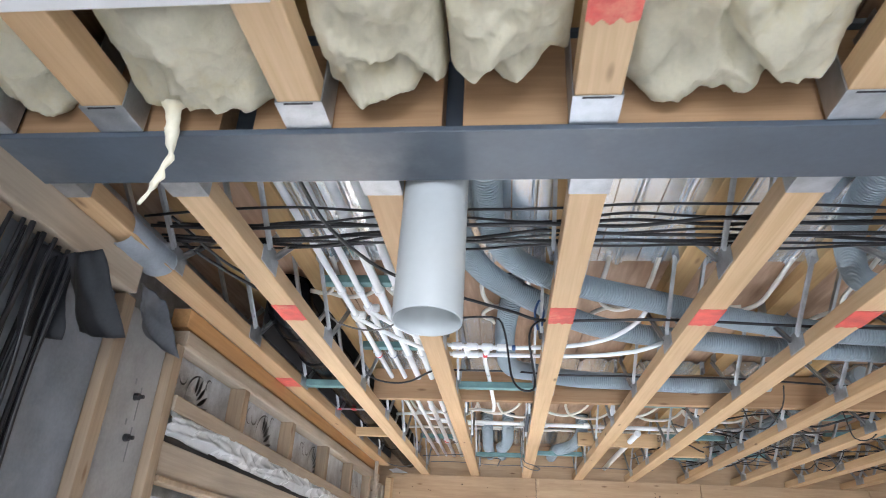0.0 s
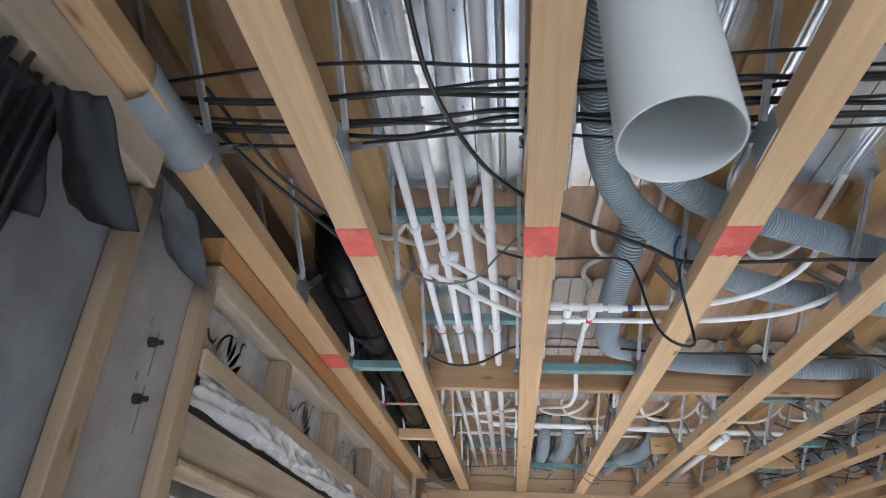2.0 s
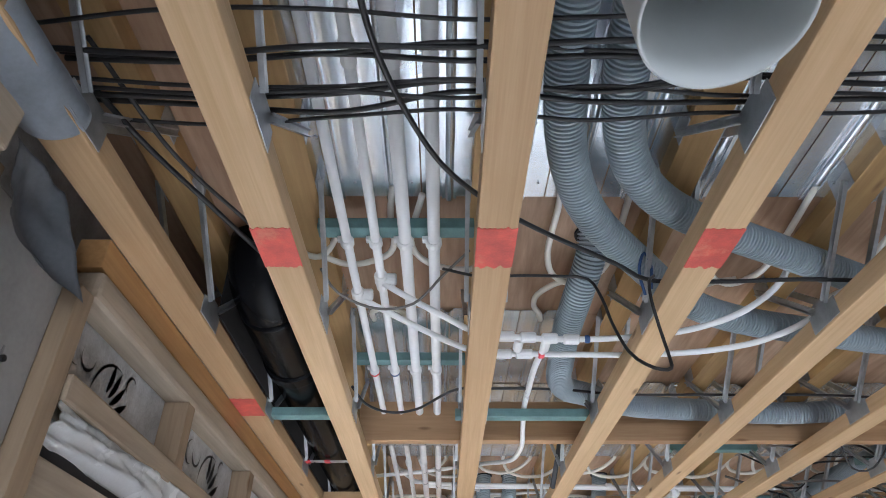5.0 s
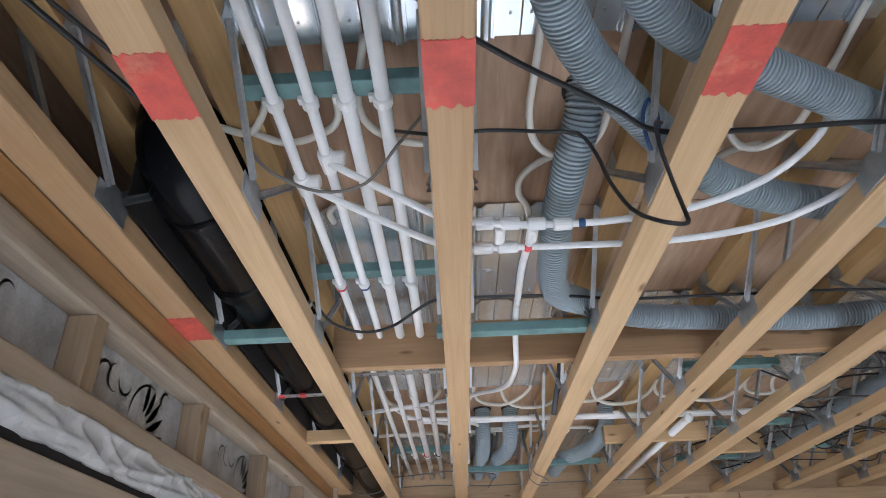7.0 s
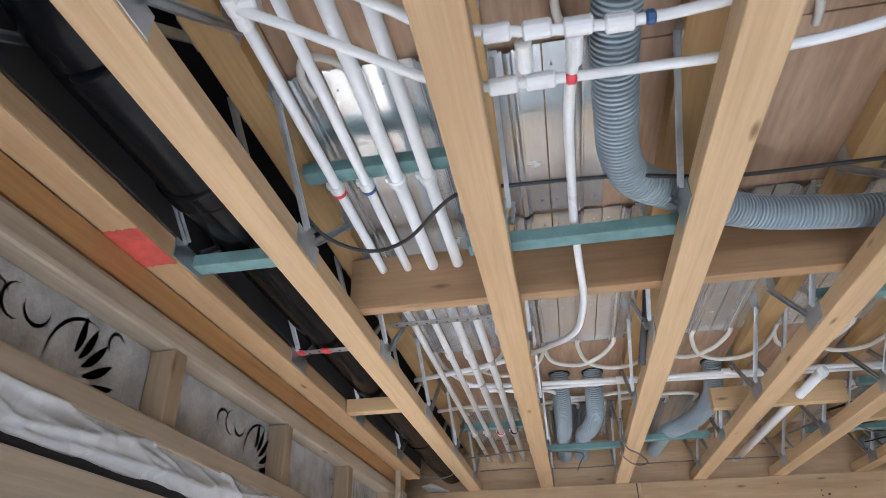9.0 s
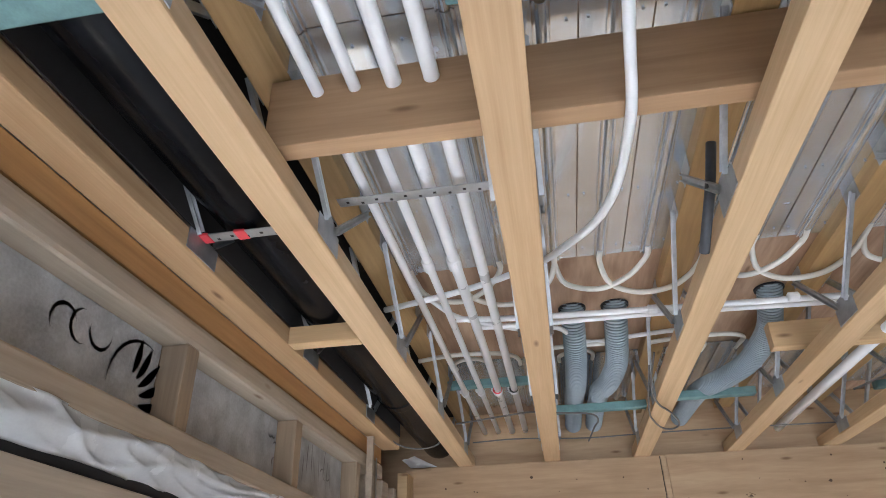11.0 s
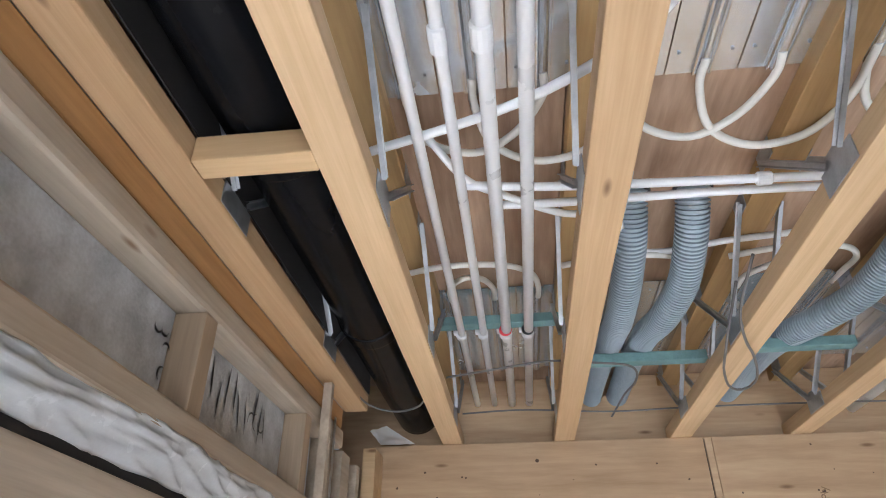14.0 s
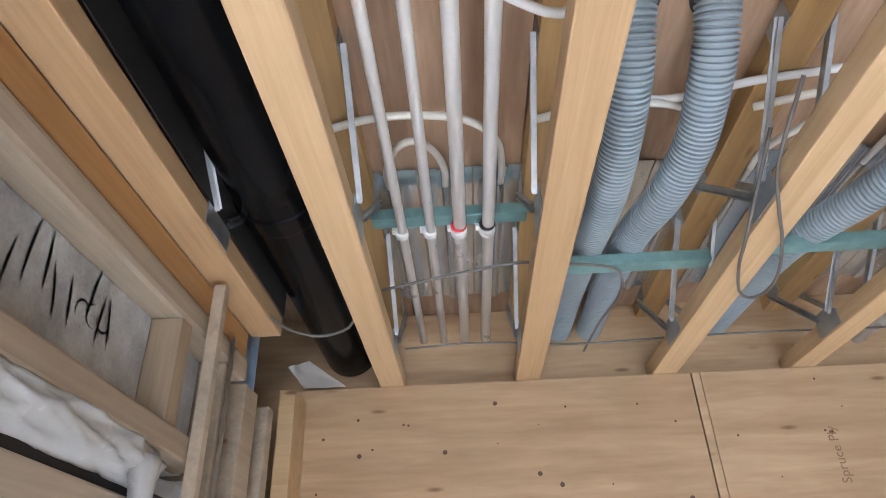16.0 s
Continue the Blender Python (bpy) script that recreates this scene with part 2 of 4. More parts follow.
tagged(floor, "bare grey concrete floor of the building site", "floor", kind="structure")
ground = part("ground", block(-400, 400, -400, 400, -0.3, -0.11, 0), M_DIRT)
tagged(ground, "bare brown earth around the house", "ground", kind="structure")

ceiling_bm = bmesh.new()
for row, (ya, yb) in enumerate(((-3.2, -0.8), (-0.797, 1.6), (1.603, 3.99), (3.993, 6.38), (6.383, 7.1))):
    for col in range(11):
        xa = -1.2 + 0.6 * col - (0.3 if row % 2 else 0)
        block(max(xa, -1.2), min(xa + 0.597, XR + 0.1), ya, yb, ZD, ZD + 0.022, 0.0015, ceiling_bm)
block(-1.2, XR + 0.1, -3.2, 7.1, ZD + 0.024, ZD + 0.05, 0, ceiling_bm)
ceiling = part("ceiling", ceiling_bm, M_DECK)
tagged(ceiling, "reddish brown plywood floor deck seen from below", "ceiling", kind="structure")

end_wall = empty("wall_north", "pale plywood sheets on the end wall below the joists", "wall", kind="structure")
part("backing", block(-1.2, XR + 0.1, YEND + 0.02, YEND + 0.13, 0, ZJ - 0.004, 0), M_PLY, end_wall)
for i, (xa, xb) in enumerate(((-0.955, 0.208), (0.236, 1.45), (1.456, 2.67), (2.676, 3.9), (3.906, 4.6))):
    part("plywood_panel", block(xa, xb, YEND, YEND + 0.018, 0.02, ZJ - 0.001, 0.002), M_PLY, end_wall)
part("joint_batten", block(0.2125, 0.2355, YEND + 0.003, YEND + 0.019, 0.02, ZJ - 0.002, 0.002), M_PLY, end_wall)
part("joint_gap", block(0.207, 0.2125, YEND + 0.012, YEND + 0.0195, 0.02, ZJ - 0.003, 0), M_DARK, end_wall)
rng = random.Random(4)
for i in range(70):
    xs, zs = rng.choice((rng.uniform(-0.9, 0.18), rng.uniform(0.27, 1.4))), rng.uniform(1.85, 2.37)
    kr = rng.choice((0.0025, 0.003, 0.004, 0.005, 0.008))
    bm = bmesh.new()
    bmesh.ops.create_cone(bm, cap_ends=True, segments=9, radius1=kr, radius2=kr * 0.8, depth=0.005, matrix=pose(xs, YEND + 0.0015, zs, 90, 0, 0))
    part("knot_hole", bm, M_KNOT, end_wall)
rim = part("rim_board", block(-1.1, XR, YRIM, YRIM + 0.04, ZJ, ZD - 0.002, 0.002), M_PLY)
tagged(rim, "pale plywood rim board closing the joist ends", "rim board", kind="structure")
plate_top = part("wall_plate", block(-0.95, XR, YEND + 0.004, YRIM - 0.002, ZJ - 0.003, ZJ - 0.0005, 0), M_CROSS)
tagged(plate_top, "pale timber edge on top of the end wall", "wall plate", kind="structure")

# right and back walls, both unseen; the back opening is added for its lamp
for nm, boxes in (("wall_east", ((XR, XR + 0.15, -3.2, 7.0, 0, ZD),)),
                  ("wall_south", ((-1.2, -1.15, -3.2, -3.0, 0, ZD), (-1.15, -1.1, -3.2, -3.0, 0, ZD), (1.6, XR, -3.2, -3.0, 0, ZD), (-1.1, 1.6, -3.2, -3.0, 2.25, ZD)))):
    bm = bmesh.new()
    for q in boxes:
        block(*q, 0, bm)
    tagged(part(nm, bm, M_WALL), "bare plastered wall of the unfinished room", "wall", kind="structure")

# unseen wall, added to keep the back lamp off the near studs
ret = part("wall_return", block(-1.1, -0.72, 0.95, 1.05, 0, 2.384, 0), M_WALL)
tagged(ret, "added partition out of view that shades the stud wall", "wall", kind="structure")

# ---- left stud wall ----
west = empty("wall_west", "timber stud wall with grey faced insulation boards between studs", "wall", kind="structure")
WX = -0.945
part("sheathing", block(-1.2, -1.12, -3.2, -2.4, 0, ZD - 0.002, 0), M_FOIL, west)
part("sheathing", block(-1.2, -1.12, -2.4, 0.0, 2.15, ZD - 0.002, 0), M_FOIL, west)
part("sheathing", block(-1.2, -1.12, 0.0, 3.40, 0, ZD - 0.002, 0), M_FOIL, west)
part("sheathing", block(-1.2, -1.12, 3.40, 6.2, 1.90, ZD - 0.002, 0), M_FOIL, west)
part("sheathing", block(-1.2, -1.12, 3.40, 6.2, 0, 0.88, 0), M_FOIL, west)
part("sheathing", block(-1.2, -1.12, 6.2, 7.05, 0, ZD - 0.002, 0), M_FOIL, west)
part("plank", block(-1.01, -0.955, 3.243, 6.44, 2.340, 2.399, 0.003), M_PLANK, west, "orange timber plank under the edge joist")
part("top_plate", block(-1.08, WX, 3.243, 6.44, 2.279, 2.332, 0.011), M_RAIL, west)
part("top_plate", block(-1.05, WX + 0.012, -3.0, 2.925, 2.315, 2.398, 0.005), M_RAIL, west)


def falling(bm, slope=0.018):
    """Lets a part of the window head drop a little along the wall."""
    for v in bm.verts:
        v.co.z -= slope * (v.co.y - 3.25)
    return bm


part("lintel_rail", falling(block(-0.998, -0.938, 3.243, 6.25, 2.097, 2.142, 0.005)), M_RAIL, west)
for y in (3.750, 4.325, 4.932, 5.522, 6.10):
    part("cripple_stud", block(-1.07, WX, y - 0.024, y + 0.022, 2.143 - 0.018 * (y - 3.25), 2.2785, 0.003), M_STUD, west)
for ya, yb in ((3.243, 3.725), (3.773, 4.300), (4.348, 4.907), (4.955, 5.497), (5.545, 6.075), (6.123, 6.3)):
    bd = part("insulation_board", block(-1.10, -1.00, ya + 0.001, yb - 0.001, 2.05, 2.2785, 0.003), M_FOIL, west)
for y0, y1 in ((3.193, 3.240), (2.903, 2.950), (2.45, 2.497), (1.9, 1.96), (1.3, 1.36), (6.30, 6.345), (6.44, 6.53), (6.62, 6.665)):
    part("stud", block(-1.09, WX, y0, y1, 0.0, 2.31 if y0 < 3.09 else 2.277, 0.004), M_STUD if y0 < 6 else M_RAIL, west)
# boards before y = 3 take darker colours in place of shade
for ya, yb in ((2.952, 3.191), (2.499, 2.901), (1.962, 2.448), (6.347, 6.438), (6.532, 6.618), (6.667, 6.87)):
    part("insulation_board", block(-1.11, -0.972 if 2.4 < ya < 3 else -1.03, ya, yb, 0.02, 2.31, 0.004), M_FOIL if ya > 3 else M_FLAPSHADE if ya < 2.9 else M_SHADEB, west)
part("short_batten", block(-0.937, -0.913, 6.165, 6.187, 1.2, 2.388, 0.002), M_RAIL, west)
part("foil_tape", sheet(lambda u, v: Vector((-0.941 + 0.003 * nz(u * 4, v * 30), 6.31 + 0.022 * u + 0.003 * nz(v * 9, 2.0), 1.55 + 0.79 * v)), 4, 60, 0.001), M_ROD, west, "crumpled strip of silver foil tape")
part("corner_batten", block(-0.96, -0.915, 6.75, 6.878, 1.9, 2.36, 0.003), M_CROSS, west)


def crescent(cy, cz, r, a0, a1, w, n=9):
    """A leaf-shaped stroke: two arcs that meet at their ends, in the plane of the wall."""
    outer, inner = [], []
    for i in range(n + 1):
        t = i / n
        a = a0 + (a1 - a0) * t
        k = math.sin(math.pi * t) * w
        outer.append((cy + math.cos(a) * (r + k / 2), cz + math.sin(a) * (r + k / 2)))
        inner.append((cy + math.cos(a) * (r - k / 2), cz + math.sin(a) * (r - k / 2)))
    return outer + inner[::-1][1:-1]


def blade(cy, cz, ang, length, width, bend, n=8):
    """A leaf-shaped blade from a root point, in the plane of the wall."""
    up, lo = [], []
    for i in range(n + 1):
        t = i / n
        a = ang + bend * t
        y, z = cy + math.cos(a) * length * (0.42 + 0.58 * t), cz + math.sin(a) * length * (0.42 + 0.58 * t)
        k = width * math.sin(math.pi * (0.06 + 0.9 * t)) * 0.5
        up.append((y - math.sin(a) * k, z + math.cos(a) * k))
        lo.append((y + math.sin(a) * k, z - math.cos(a) * k))
    return up + lo[::-1]


def print_mark(yc, zc, s, xw, fan=True):
    """Printed emblem: a fan of leaf blades, or loose curved strokes beside it."""
    bm = bmesh.new()
    shapes = []
    if fan:
        shapes += [blade(yc - 0.06 * s, zc - 0.035 * s, -0.15 + 0.30 * i, (0.125 - 0.006 * i) * s, 0.016 * s, 0.22) for i in range(5)]
        shapes += [crescent(yc - 0.02 * s, zc - 0.02 * s, 0.078 * s, 1.2, 3.3, 0.006 * s), crescent(yc + 0.05 * s, zc + 0.045 * s, 0.02 * s, 0.5, 4.2, 0.006 * s)]
    for i, (dy, dz) in enumerate(((-0.21, 0.02), (-0.17, 0.028), (-0.13, 0.034))):
        shapes.append(crescent(yc + dy * s, zc + dz * s, 0.026 * s, 0.3 + 1.3 * i, 3.9 + 1.3 * i, 0.006 * s))
    for q in shapes:
        bm.faces.new([bm.verts.new((xw, y, z)) for y, z in q])
    bmesh.ops.solidify(bm, geom=bm.faces[:], thickness=0.0006)
    return part("printed_emblem", bm, M_PRINT, west, "dark printed emblem on the grey board")


for yc, zc, sc, fan in ((3.50, 2.195, 1.0, True), (4.13, 2.195, 1.15, True), (4.875, 2.195, 1.15, True), (6.02, 2.185, 0.7, False)):
    print_mark(yc, zc, sc, -0.9985, fan)

bm = bmesh.new()
for cy, cz, a0, a1 in ((5.452, 2.236, 2.9, 6.1), (5.473, 2.238, 3.0, 6.2), (5.487, 2.205, 0.2, 3.0), (5.49, 2.165, 1.2, 4.4)):
    bm.faces.new([bm.verts.new((-0.9985, y, z)) for y, z in crescent(cy, cz, 0.012, a0, a1, 0.005)])
for i in range(11):
    yq = 5.60 + 0.036 * i
    q = blade(yq, 2.10 + 0.012 * (i % 3), 1.66 + 0.05 * math.sin(i * 2.1), 0.165 - 0.012 * (i % 4), 0.0055, 0.12 * math.sin(i * 1.3))
    bm.faces.new([bm.verts.new((-0.9985, y, z)) for y, z in q])
bmesh.ops.solidify(bm, geom=bm.faces[:], thickness=0.0006)
part("printed_emblem", bm, M_PRINT, west, "dark printed emblem on the grey board")

for zc in (2.098, 1.996):
    bolt = empty("wall_bolt", "small black bolt through the grey board", "bolt", "bolts on the grey board", at=(-0.972, 3.092, zc))
    bm = bmesh.new()
    bmesh.ops.create_cone(bm, cap_ends=True, segments=8, radius1=0.010, radius2=0.009, depth=0.012, matrix=pose(0.008, 0, 0, 0, 90, 0))
    part("head", bm, M_CABLE, bolt)
    bm = bmesh.new()
    bmesh.ops.create_cone(bm, cap_ends=True, segments=8, radius1=0.005, radius2=0.005, depth=0.02, matrix=pose(0.016, 0, 0, 0, 90, 0))
    part("shank", bm, M_CABLE, bolt)
    part("tick_mark", block(0.0002, 0.0012, 0.022, 0.026, -0.055, 0.03, 0), M_PRINT, bolt)
    part("tick_mark", block(0.0002, 0.0012, -0.012, -0.006, 0.03, 0.045, 0), M_PRINT, bolt)


# crumpled white membrane below the lintel rail
def memb(u, v):
    y = 3.243 + 2.85 * u
    fold = (1 - abs(nz(y * 3.5 + v * 1.6, v * 1.5))) ** 4 * 0.012 + (1 - abs(nz(y * 8 - v * 2.5, v * 2, 3))) ** 6 * 0.006
    z = 2.100 - 0.052 * u - 0.066 * v + (0.008 * nz(y * 4, 7.7) + 0.004 * nz(y * 13, 1.7)) * (1 - v) + 0.004 * nz(y * 6, 3.1) * v
    x = -0.950 - 0.022 * v ** 1.5 + 0.008 * math.sin(math.pi * v) + fold + 0.006 * nz(y * 3, v)
    return Vector((x, y, z))


ob = part("membrane_strip", sheet(memb, 420, 16, 0.0015), M_MEMB, smooth=True)
tagged(ob, "crumpled white plastic membrane strip above the window", "membrane")


def memb_end(u, v):
    y = 6.0 + 0.22 * u
    return Vector((-0.955 + 0.03 * math.sin(u * 7 + v * 3) + 0.012 * nz(u * 4, v * 4), y, 2.03 - 0.42 * v + 0.03 * nz(u * 3, 2)))


ob = part("membrane_tail", sheet(memb_end, 20, 24, 0.002), M_MEMB, smooth=True)
tagged(ob, "loose white plastic sheet hanging at the window jamb", "membrane")

# window below
window = empty("window_1", "pale timber window frame set in the stud wall", "window", kind="structure")

part("seal", falling(block(-1.05, -0.966, 3.243, 6.25, 2.020, 2.042, 0.003)), M_DARK, window, "black sealing strip")
part("head", falling(block(-1.09, -0.955, 3.25, 6.22, 1.930, 2.018, 0.004)), M_RAIL, window)
part("head_bead", falling(block(-1.0, -0.943, 3.25, 6.22, 1.912, 1.928, 0.004)), M_STUD, window)
part("sill", block(-1.11, -0.93, 3.25, 6.22, 0.86, 0.91, 0.004), M_RAIL, window)
for y in (3.22, 3.42, 4.32, 5.22, 6.15):
    part("jamb", block(-1.08, -0.965, y, y + 0.07, 0.912, 1.864, 0.004), M_RAIL, window)
for y in (3.50, 4.40, 5.30):
    fr = part("sash", block(-1.06, -1.0, y, y + 0.81, 1.79, 1.858, 0.004), M_RAIL, window)
    part("sash", block(-1.06, -1.0, y, y + 0.81, 0.915, 0.98, 0.004), M_RAIL, window)
    pane = part("pane", block(-1.036, -1.030, y + 0.005, y + 0.805, 0.982, 1.788, 0), M_GLASS, window)
    pane.visible_shadow = False


# ---- steel beam ----
bm = bmesh.new()
block(-1.1, XR, STEEL0, STEEL1, 2.388, 2.400, 0.002, bm)
block(-1.1, XR, 2.453, 2.463, 2.400, 2.60, 0, bm)
block(-1.1, XR, STEEL0, STEEL1, 2.60, 2.612, 0.002, bm)
ob = part("steel_beam", bm, M_STEEL)
tagged(ob, "dark blue-grey painted steel beam carrying the joists", "beam")
for xa, xb in ((-0.9, -0.52), (-0.46, -0.13), (-0.095, 0.9), (0.92, 2.4)):
    ob = part("packing_timber", block(xa, xb, 2.392, 2.45, 2.402, 2.595, 0.003), M_BEAM)
    tagged(ob, "orange-brown timber packed into the steel beam", "packing")


# ---- joists ----
def web_mesh():
    """One steel web: a nail plate at the lower chord and two channel legs rising to the upper chord."""
    bm = bmesh.new()
    block(0, 0.0022, -0.055, 0.055, 0.006, 0.05, 0.001, bm)
    block(0, 0.0022, -0.030, 0.030, 0.048, 0.068, 0.001, bm)
    for sgn in (-1, 1):
        a, b = Vector((0.003, sgn * 0.025, 0.05)), Vector((0.003, sgn * 0.235, 0.225))
        d = (b - a).normalized()
        n = Vector((0, -d.z, d.y))
        prof = ((-0.008, 0.0), (-0.008, 0.009), (-0.006, 0.009), (-0.004, 0.003), (0.004, 0.003), (0.006, 0.009), (0.008, 0.009), (0.008, 0.0))
        ra = [bm.verts.new(a + n * p + Vector((q, 0, 0))) for p, q in prof]
        rb = [bm.verts.new(b + n * p + Vector((q, 0, 0))) for p, q in prof]
        for k in range(8):
            bm.faces.new((ra[k], ra[(k + 1) % 8], rb[(k + 1) % 8], rb[k]))
        block(0, 0.0022, sgn * 0.215 - 0.035, sgn * 0.215 + 0.035, 0.207, 0.25, 0.001, bm)
    me = bpy.data.meshes.new("web")
    bm.to_mesh(me)
    bm.free()
    me.materials.append(M_GALV)
    return me


WEB = web_mesh()


def hanger_bm(y0, y1):
    bm = bmesh.new()
    block(-0.0015, CW + 0.0015, y0, y1, -0.003, -0.001, 0.0006, bm)
    block(-0.003, -0.001, y0, y1, -0.003, 0.16, 0.0006, bm)
    block(CW + 0.001, CW + 0.003, y0, y1, -0.003, 0.16, 0.0006, bm)
    return bm


def joist(x, y0, y1, first_node, hanger, red=None, label="pale pine joist with steel webs and a galvanised hanger"):
    j = empty("web_joist", label, "joist", "floor joists", at=(x, 0, ZJ))
    part("bottom_chord", block(0, CW, y0, y1, 0, CH, 0.004), M_JOIST, j)
    part("top_chord", block(0, CW, y0, y1, 0.254 - CH, 0.253, 0.003), M_TOP, j)
    y = first_node
    while y < y1 - 0.1:
        for side in (0, 1):
            w = new("web", WEB)
            w.parent = j
            w.matrix_basis = pose(CW, y, 0) if side else pose(0, y, 0, 0, 0, 180)
        y += 0.61
    if hanger:
        part("hanger", hanger_bm(*hanger), M_GALV, j, "galvanised steel joist hanger")
        part("hanger_slot", block(0.012, 0.06, (hanger[0] + hanger[1]) / 2 - 0.033, (hanger[0] + hanger[1]) / 2 - 0.029, -0.0036, -0.0026, 0), M_DARK, j)
    if red:
        r0 = random.Random(int(x * 100) + 7)
        ya, yb = red
        pts = []
        n = 36
        ph = r0.uniform(0, 40)
        for i in range(n + 1):
            pts.append((CW * i / n, ya + 0.006 * nz(i * 0.23 + ph, 1.0) + 0.002 * nz(i * 0.9, ph)))
        for i in range(n, -1, -1):
            pts.append((CW * i / n, yb + 0.010 * nz(i * 0.17 + ph, 7.0) + 0.003 * nz(i * 0.9, ph + 3)))
        bm = bmesh.new()
        bm.faces.new([bm.verts.new((p[0], p[1], -0.0012)) for p in pts])
        ext = bmesh.ops.extrude_face_region(bm, geom=bm.faces[:])
        for v in ext["geom"]:
            if isinstance(v, bmesh.types.BMVert):
                v.co.z = 0.0002
        part("paint_mark", bm, M_RED, j, "red spray-painted band")
    return j


for k in range(NJ):
    joist(jx(k), STEEL1 + 0.002, YRIM - 0.002, 2.97, (STEEL1 + 0.002, 2.60), (3.21, 3.335) if k < 7 else None)
joist(-0.957, STEEL1 + 0.002, 6.47, 2.97, (STEEL1 + 0.002, 2.60), (4.02, 4.155), "edge joist of pale pine resting over the stud wall")
for k in range(NJ):
    joist(sx(k), -2.9, STEEL0 - 0.002, 0.5, (2.312, STEEL0 - 0.002), (2.02, 2.165) if k == 2 else None)
joist(-0.965, -2.9, STEEL0 - 0.002, 0.5, (2.312, STEEL0 - 0.002))


# ---- insulation behind the steel ----
def batt(k, xa, xb, edge):
    rr = random.Random(30 + k)
    ph = rr.uniform(0, 50)

    def f(u, v):
        x = xa + (xb - xa) * u
        y = 1.3 + (edge - 1.3) * v
        y += (0.045 * nz(x * 9 + ph, 2.0) + 0.018 * nz(x * 31 + ph, 5.0)) * v ** 6
        e = max(0.0, math.sin(math.pi * u)) ** 0.22
        end = min(1.0, (1 - v) * 28) ** 0.45
        lump = 0.034 * nz(x * 8 + ph, y * 8) + 0.024 * nz(x * 19, y * 19 + ph) + 0.011 * nz(x * 47, y * 47) + 0.005 * nz(x * 110, y * 110, ph)
        crease = 0.040 * max(0.0, 1 - abs(nz(x * 4.5 + ph, y * 2.2, 9)) * 11)
        z = 2.52 - 0.100 * e * end + (lump + crease) * e
        return Vector((x, y, min(2.62, z)))

    ob = part("insulation_batt", sheet(f, 64, 130, 0.02), M_WOOL, smooth=True)
    tagged(ob, "torn cream mineral wool insulation stuffed between the joists", "insulation", "wool between the joists")


batt(0, -0.90, sx(0) - 0.003, 2.388)
for k in range(0, 5):
    xa, xb = sx(k) + CW + 0.003, sx(k + 1) - 0.003
    if k == 1:
        batt(k + 1, xa, -0.118, 2.366)
        batt(k + 7, -0.112, xb, 2.345)
    else:
        batt(k + 1, xa, xb, (2.387, 0, 2.376, 2.374, 2.37)[k])


def wisp(name, pts, r0):
    path = smooth_path(pts, 0.006)
    v, f = sweep(path, lambda s: max(0.003, r0 * (1 - s / 0.2) + 0.007 * nz(s * 60, r0 * 90)), 10)
    v = [q + Vector((nz(q.x * 60, q.z * 60), nz(q.y * 60, q.z * 50), 0)) * 0.008 for q in v]
    tagged(raw(name, v, f, M_WOOL, smooth=True), "torn strand of cream wool hanging over the steel", "insulation")


wisp("wool_strand", ((-0.585, 2.345, 2.43), (-0.585, 2.365, 2.38), (-0.59, 2.38, 2.345), (-0.615, 2.40, 2.30), (-0.645, 2.42, 2.275)), 0.017)
ob = part("plasterboard_sheet", block(-1.1, -0.325, -2.9, 2.10, 2.385, 2.3965, 0.002), M_BOARD)
tagged(ob, "pale grey plasterboard sheet fixed under the joists", "plasterboard")

# ---- drain pipe stub ----
pvc = empty("drain_pipe", "pale grey plastic drain pipe hanging open-ended beside the steel", "pipe", at=(-0.160, 2.580, 2.126))
pvc.matrix_basis = pose(-0.160, 2.580, 2.126, -5.5, 0, 0)
prof = ((0.063, 0.50), (0.063, 0.002), (0.062, 0.0), (0.0605, 0.0), (0.0595, 0.002), (0.0595, 0.50))
verts, faces = [], []
for r, z in prof:
    for k in range(48):
        a = 2 * math.pi * k / 48
        verts.append((r * math.cos(a), r * math.sin(a), z))
for i in range(len(prof) - 1):
    for k in range(48):
        k2 = (k + 1) % 48
        faces.append((i * 48 + k, i * 48 + k2, i * 48 + 48 + k2, i * 48 + 48 + k))
raw("pipe_body", verts, faces, M_PVC, pvc, smooth=True)

# ---- black soil pipe ----
soil = empty("soil_pipe", "black plastic soil pipe running between the edge joists", "pipe", at=(-0.797, 3.6, 2.549))
tube("pipe_body", [(0, 0.0, 0.09), (0, 0.005, 0.05), (0, 0.04, 0.01), (0, 0.12, -0.004), (0, 0.3, -0.01), (0, 1.5, -0.012), (0, 3.33, -0.016)], 0.082, M_BLACK, soil, sides=28, step=0.03)
for y in (0.42, 1.72, 2.45):
    v, f = sweep([Vector((0, y + d, -0.012)) for d in (0, 0.004, 0.008, 0.05, 0.054, 0.058)], lambda s: 0.0825 if s in (0.0,) or s > 0.057 else 0.087, 28)
    raw("coupling", v, f, M_BLACK, soil, "black push-fit coupling", smooth=True)

# sheets added over deck and joist side for the shade round the pipe
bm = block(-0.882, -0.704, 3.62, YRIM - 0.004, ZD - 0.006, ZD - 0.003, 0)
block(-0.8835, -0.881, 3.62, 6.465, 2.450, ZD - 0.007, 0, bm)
ob = part("dark_membrane", bm, M_BAYSHADE)
tagged(ob, "added black sheet standing for the shade above the soil pipe", "membrane")

# ---- timber and batten cross pieces ----
ob = part("strongback", block(-0.66, XR, 4.562, 4.602, 2.456, 2.600, 0.003), M_BEAM)
tagged(ob, "brown timber strongback threaded through the joist webs", "timber")


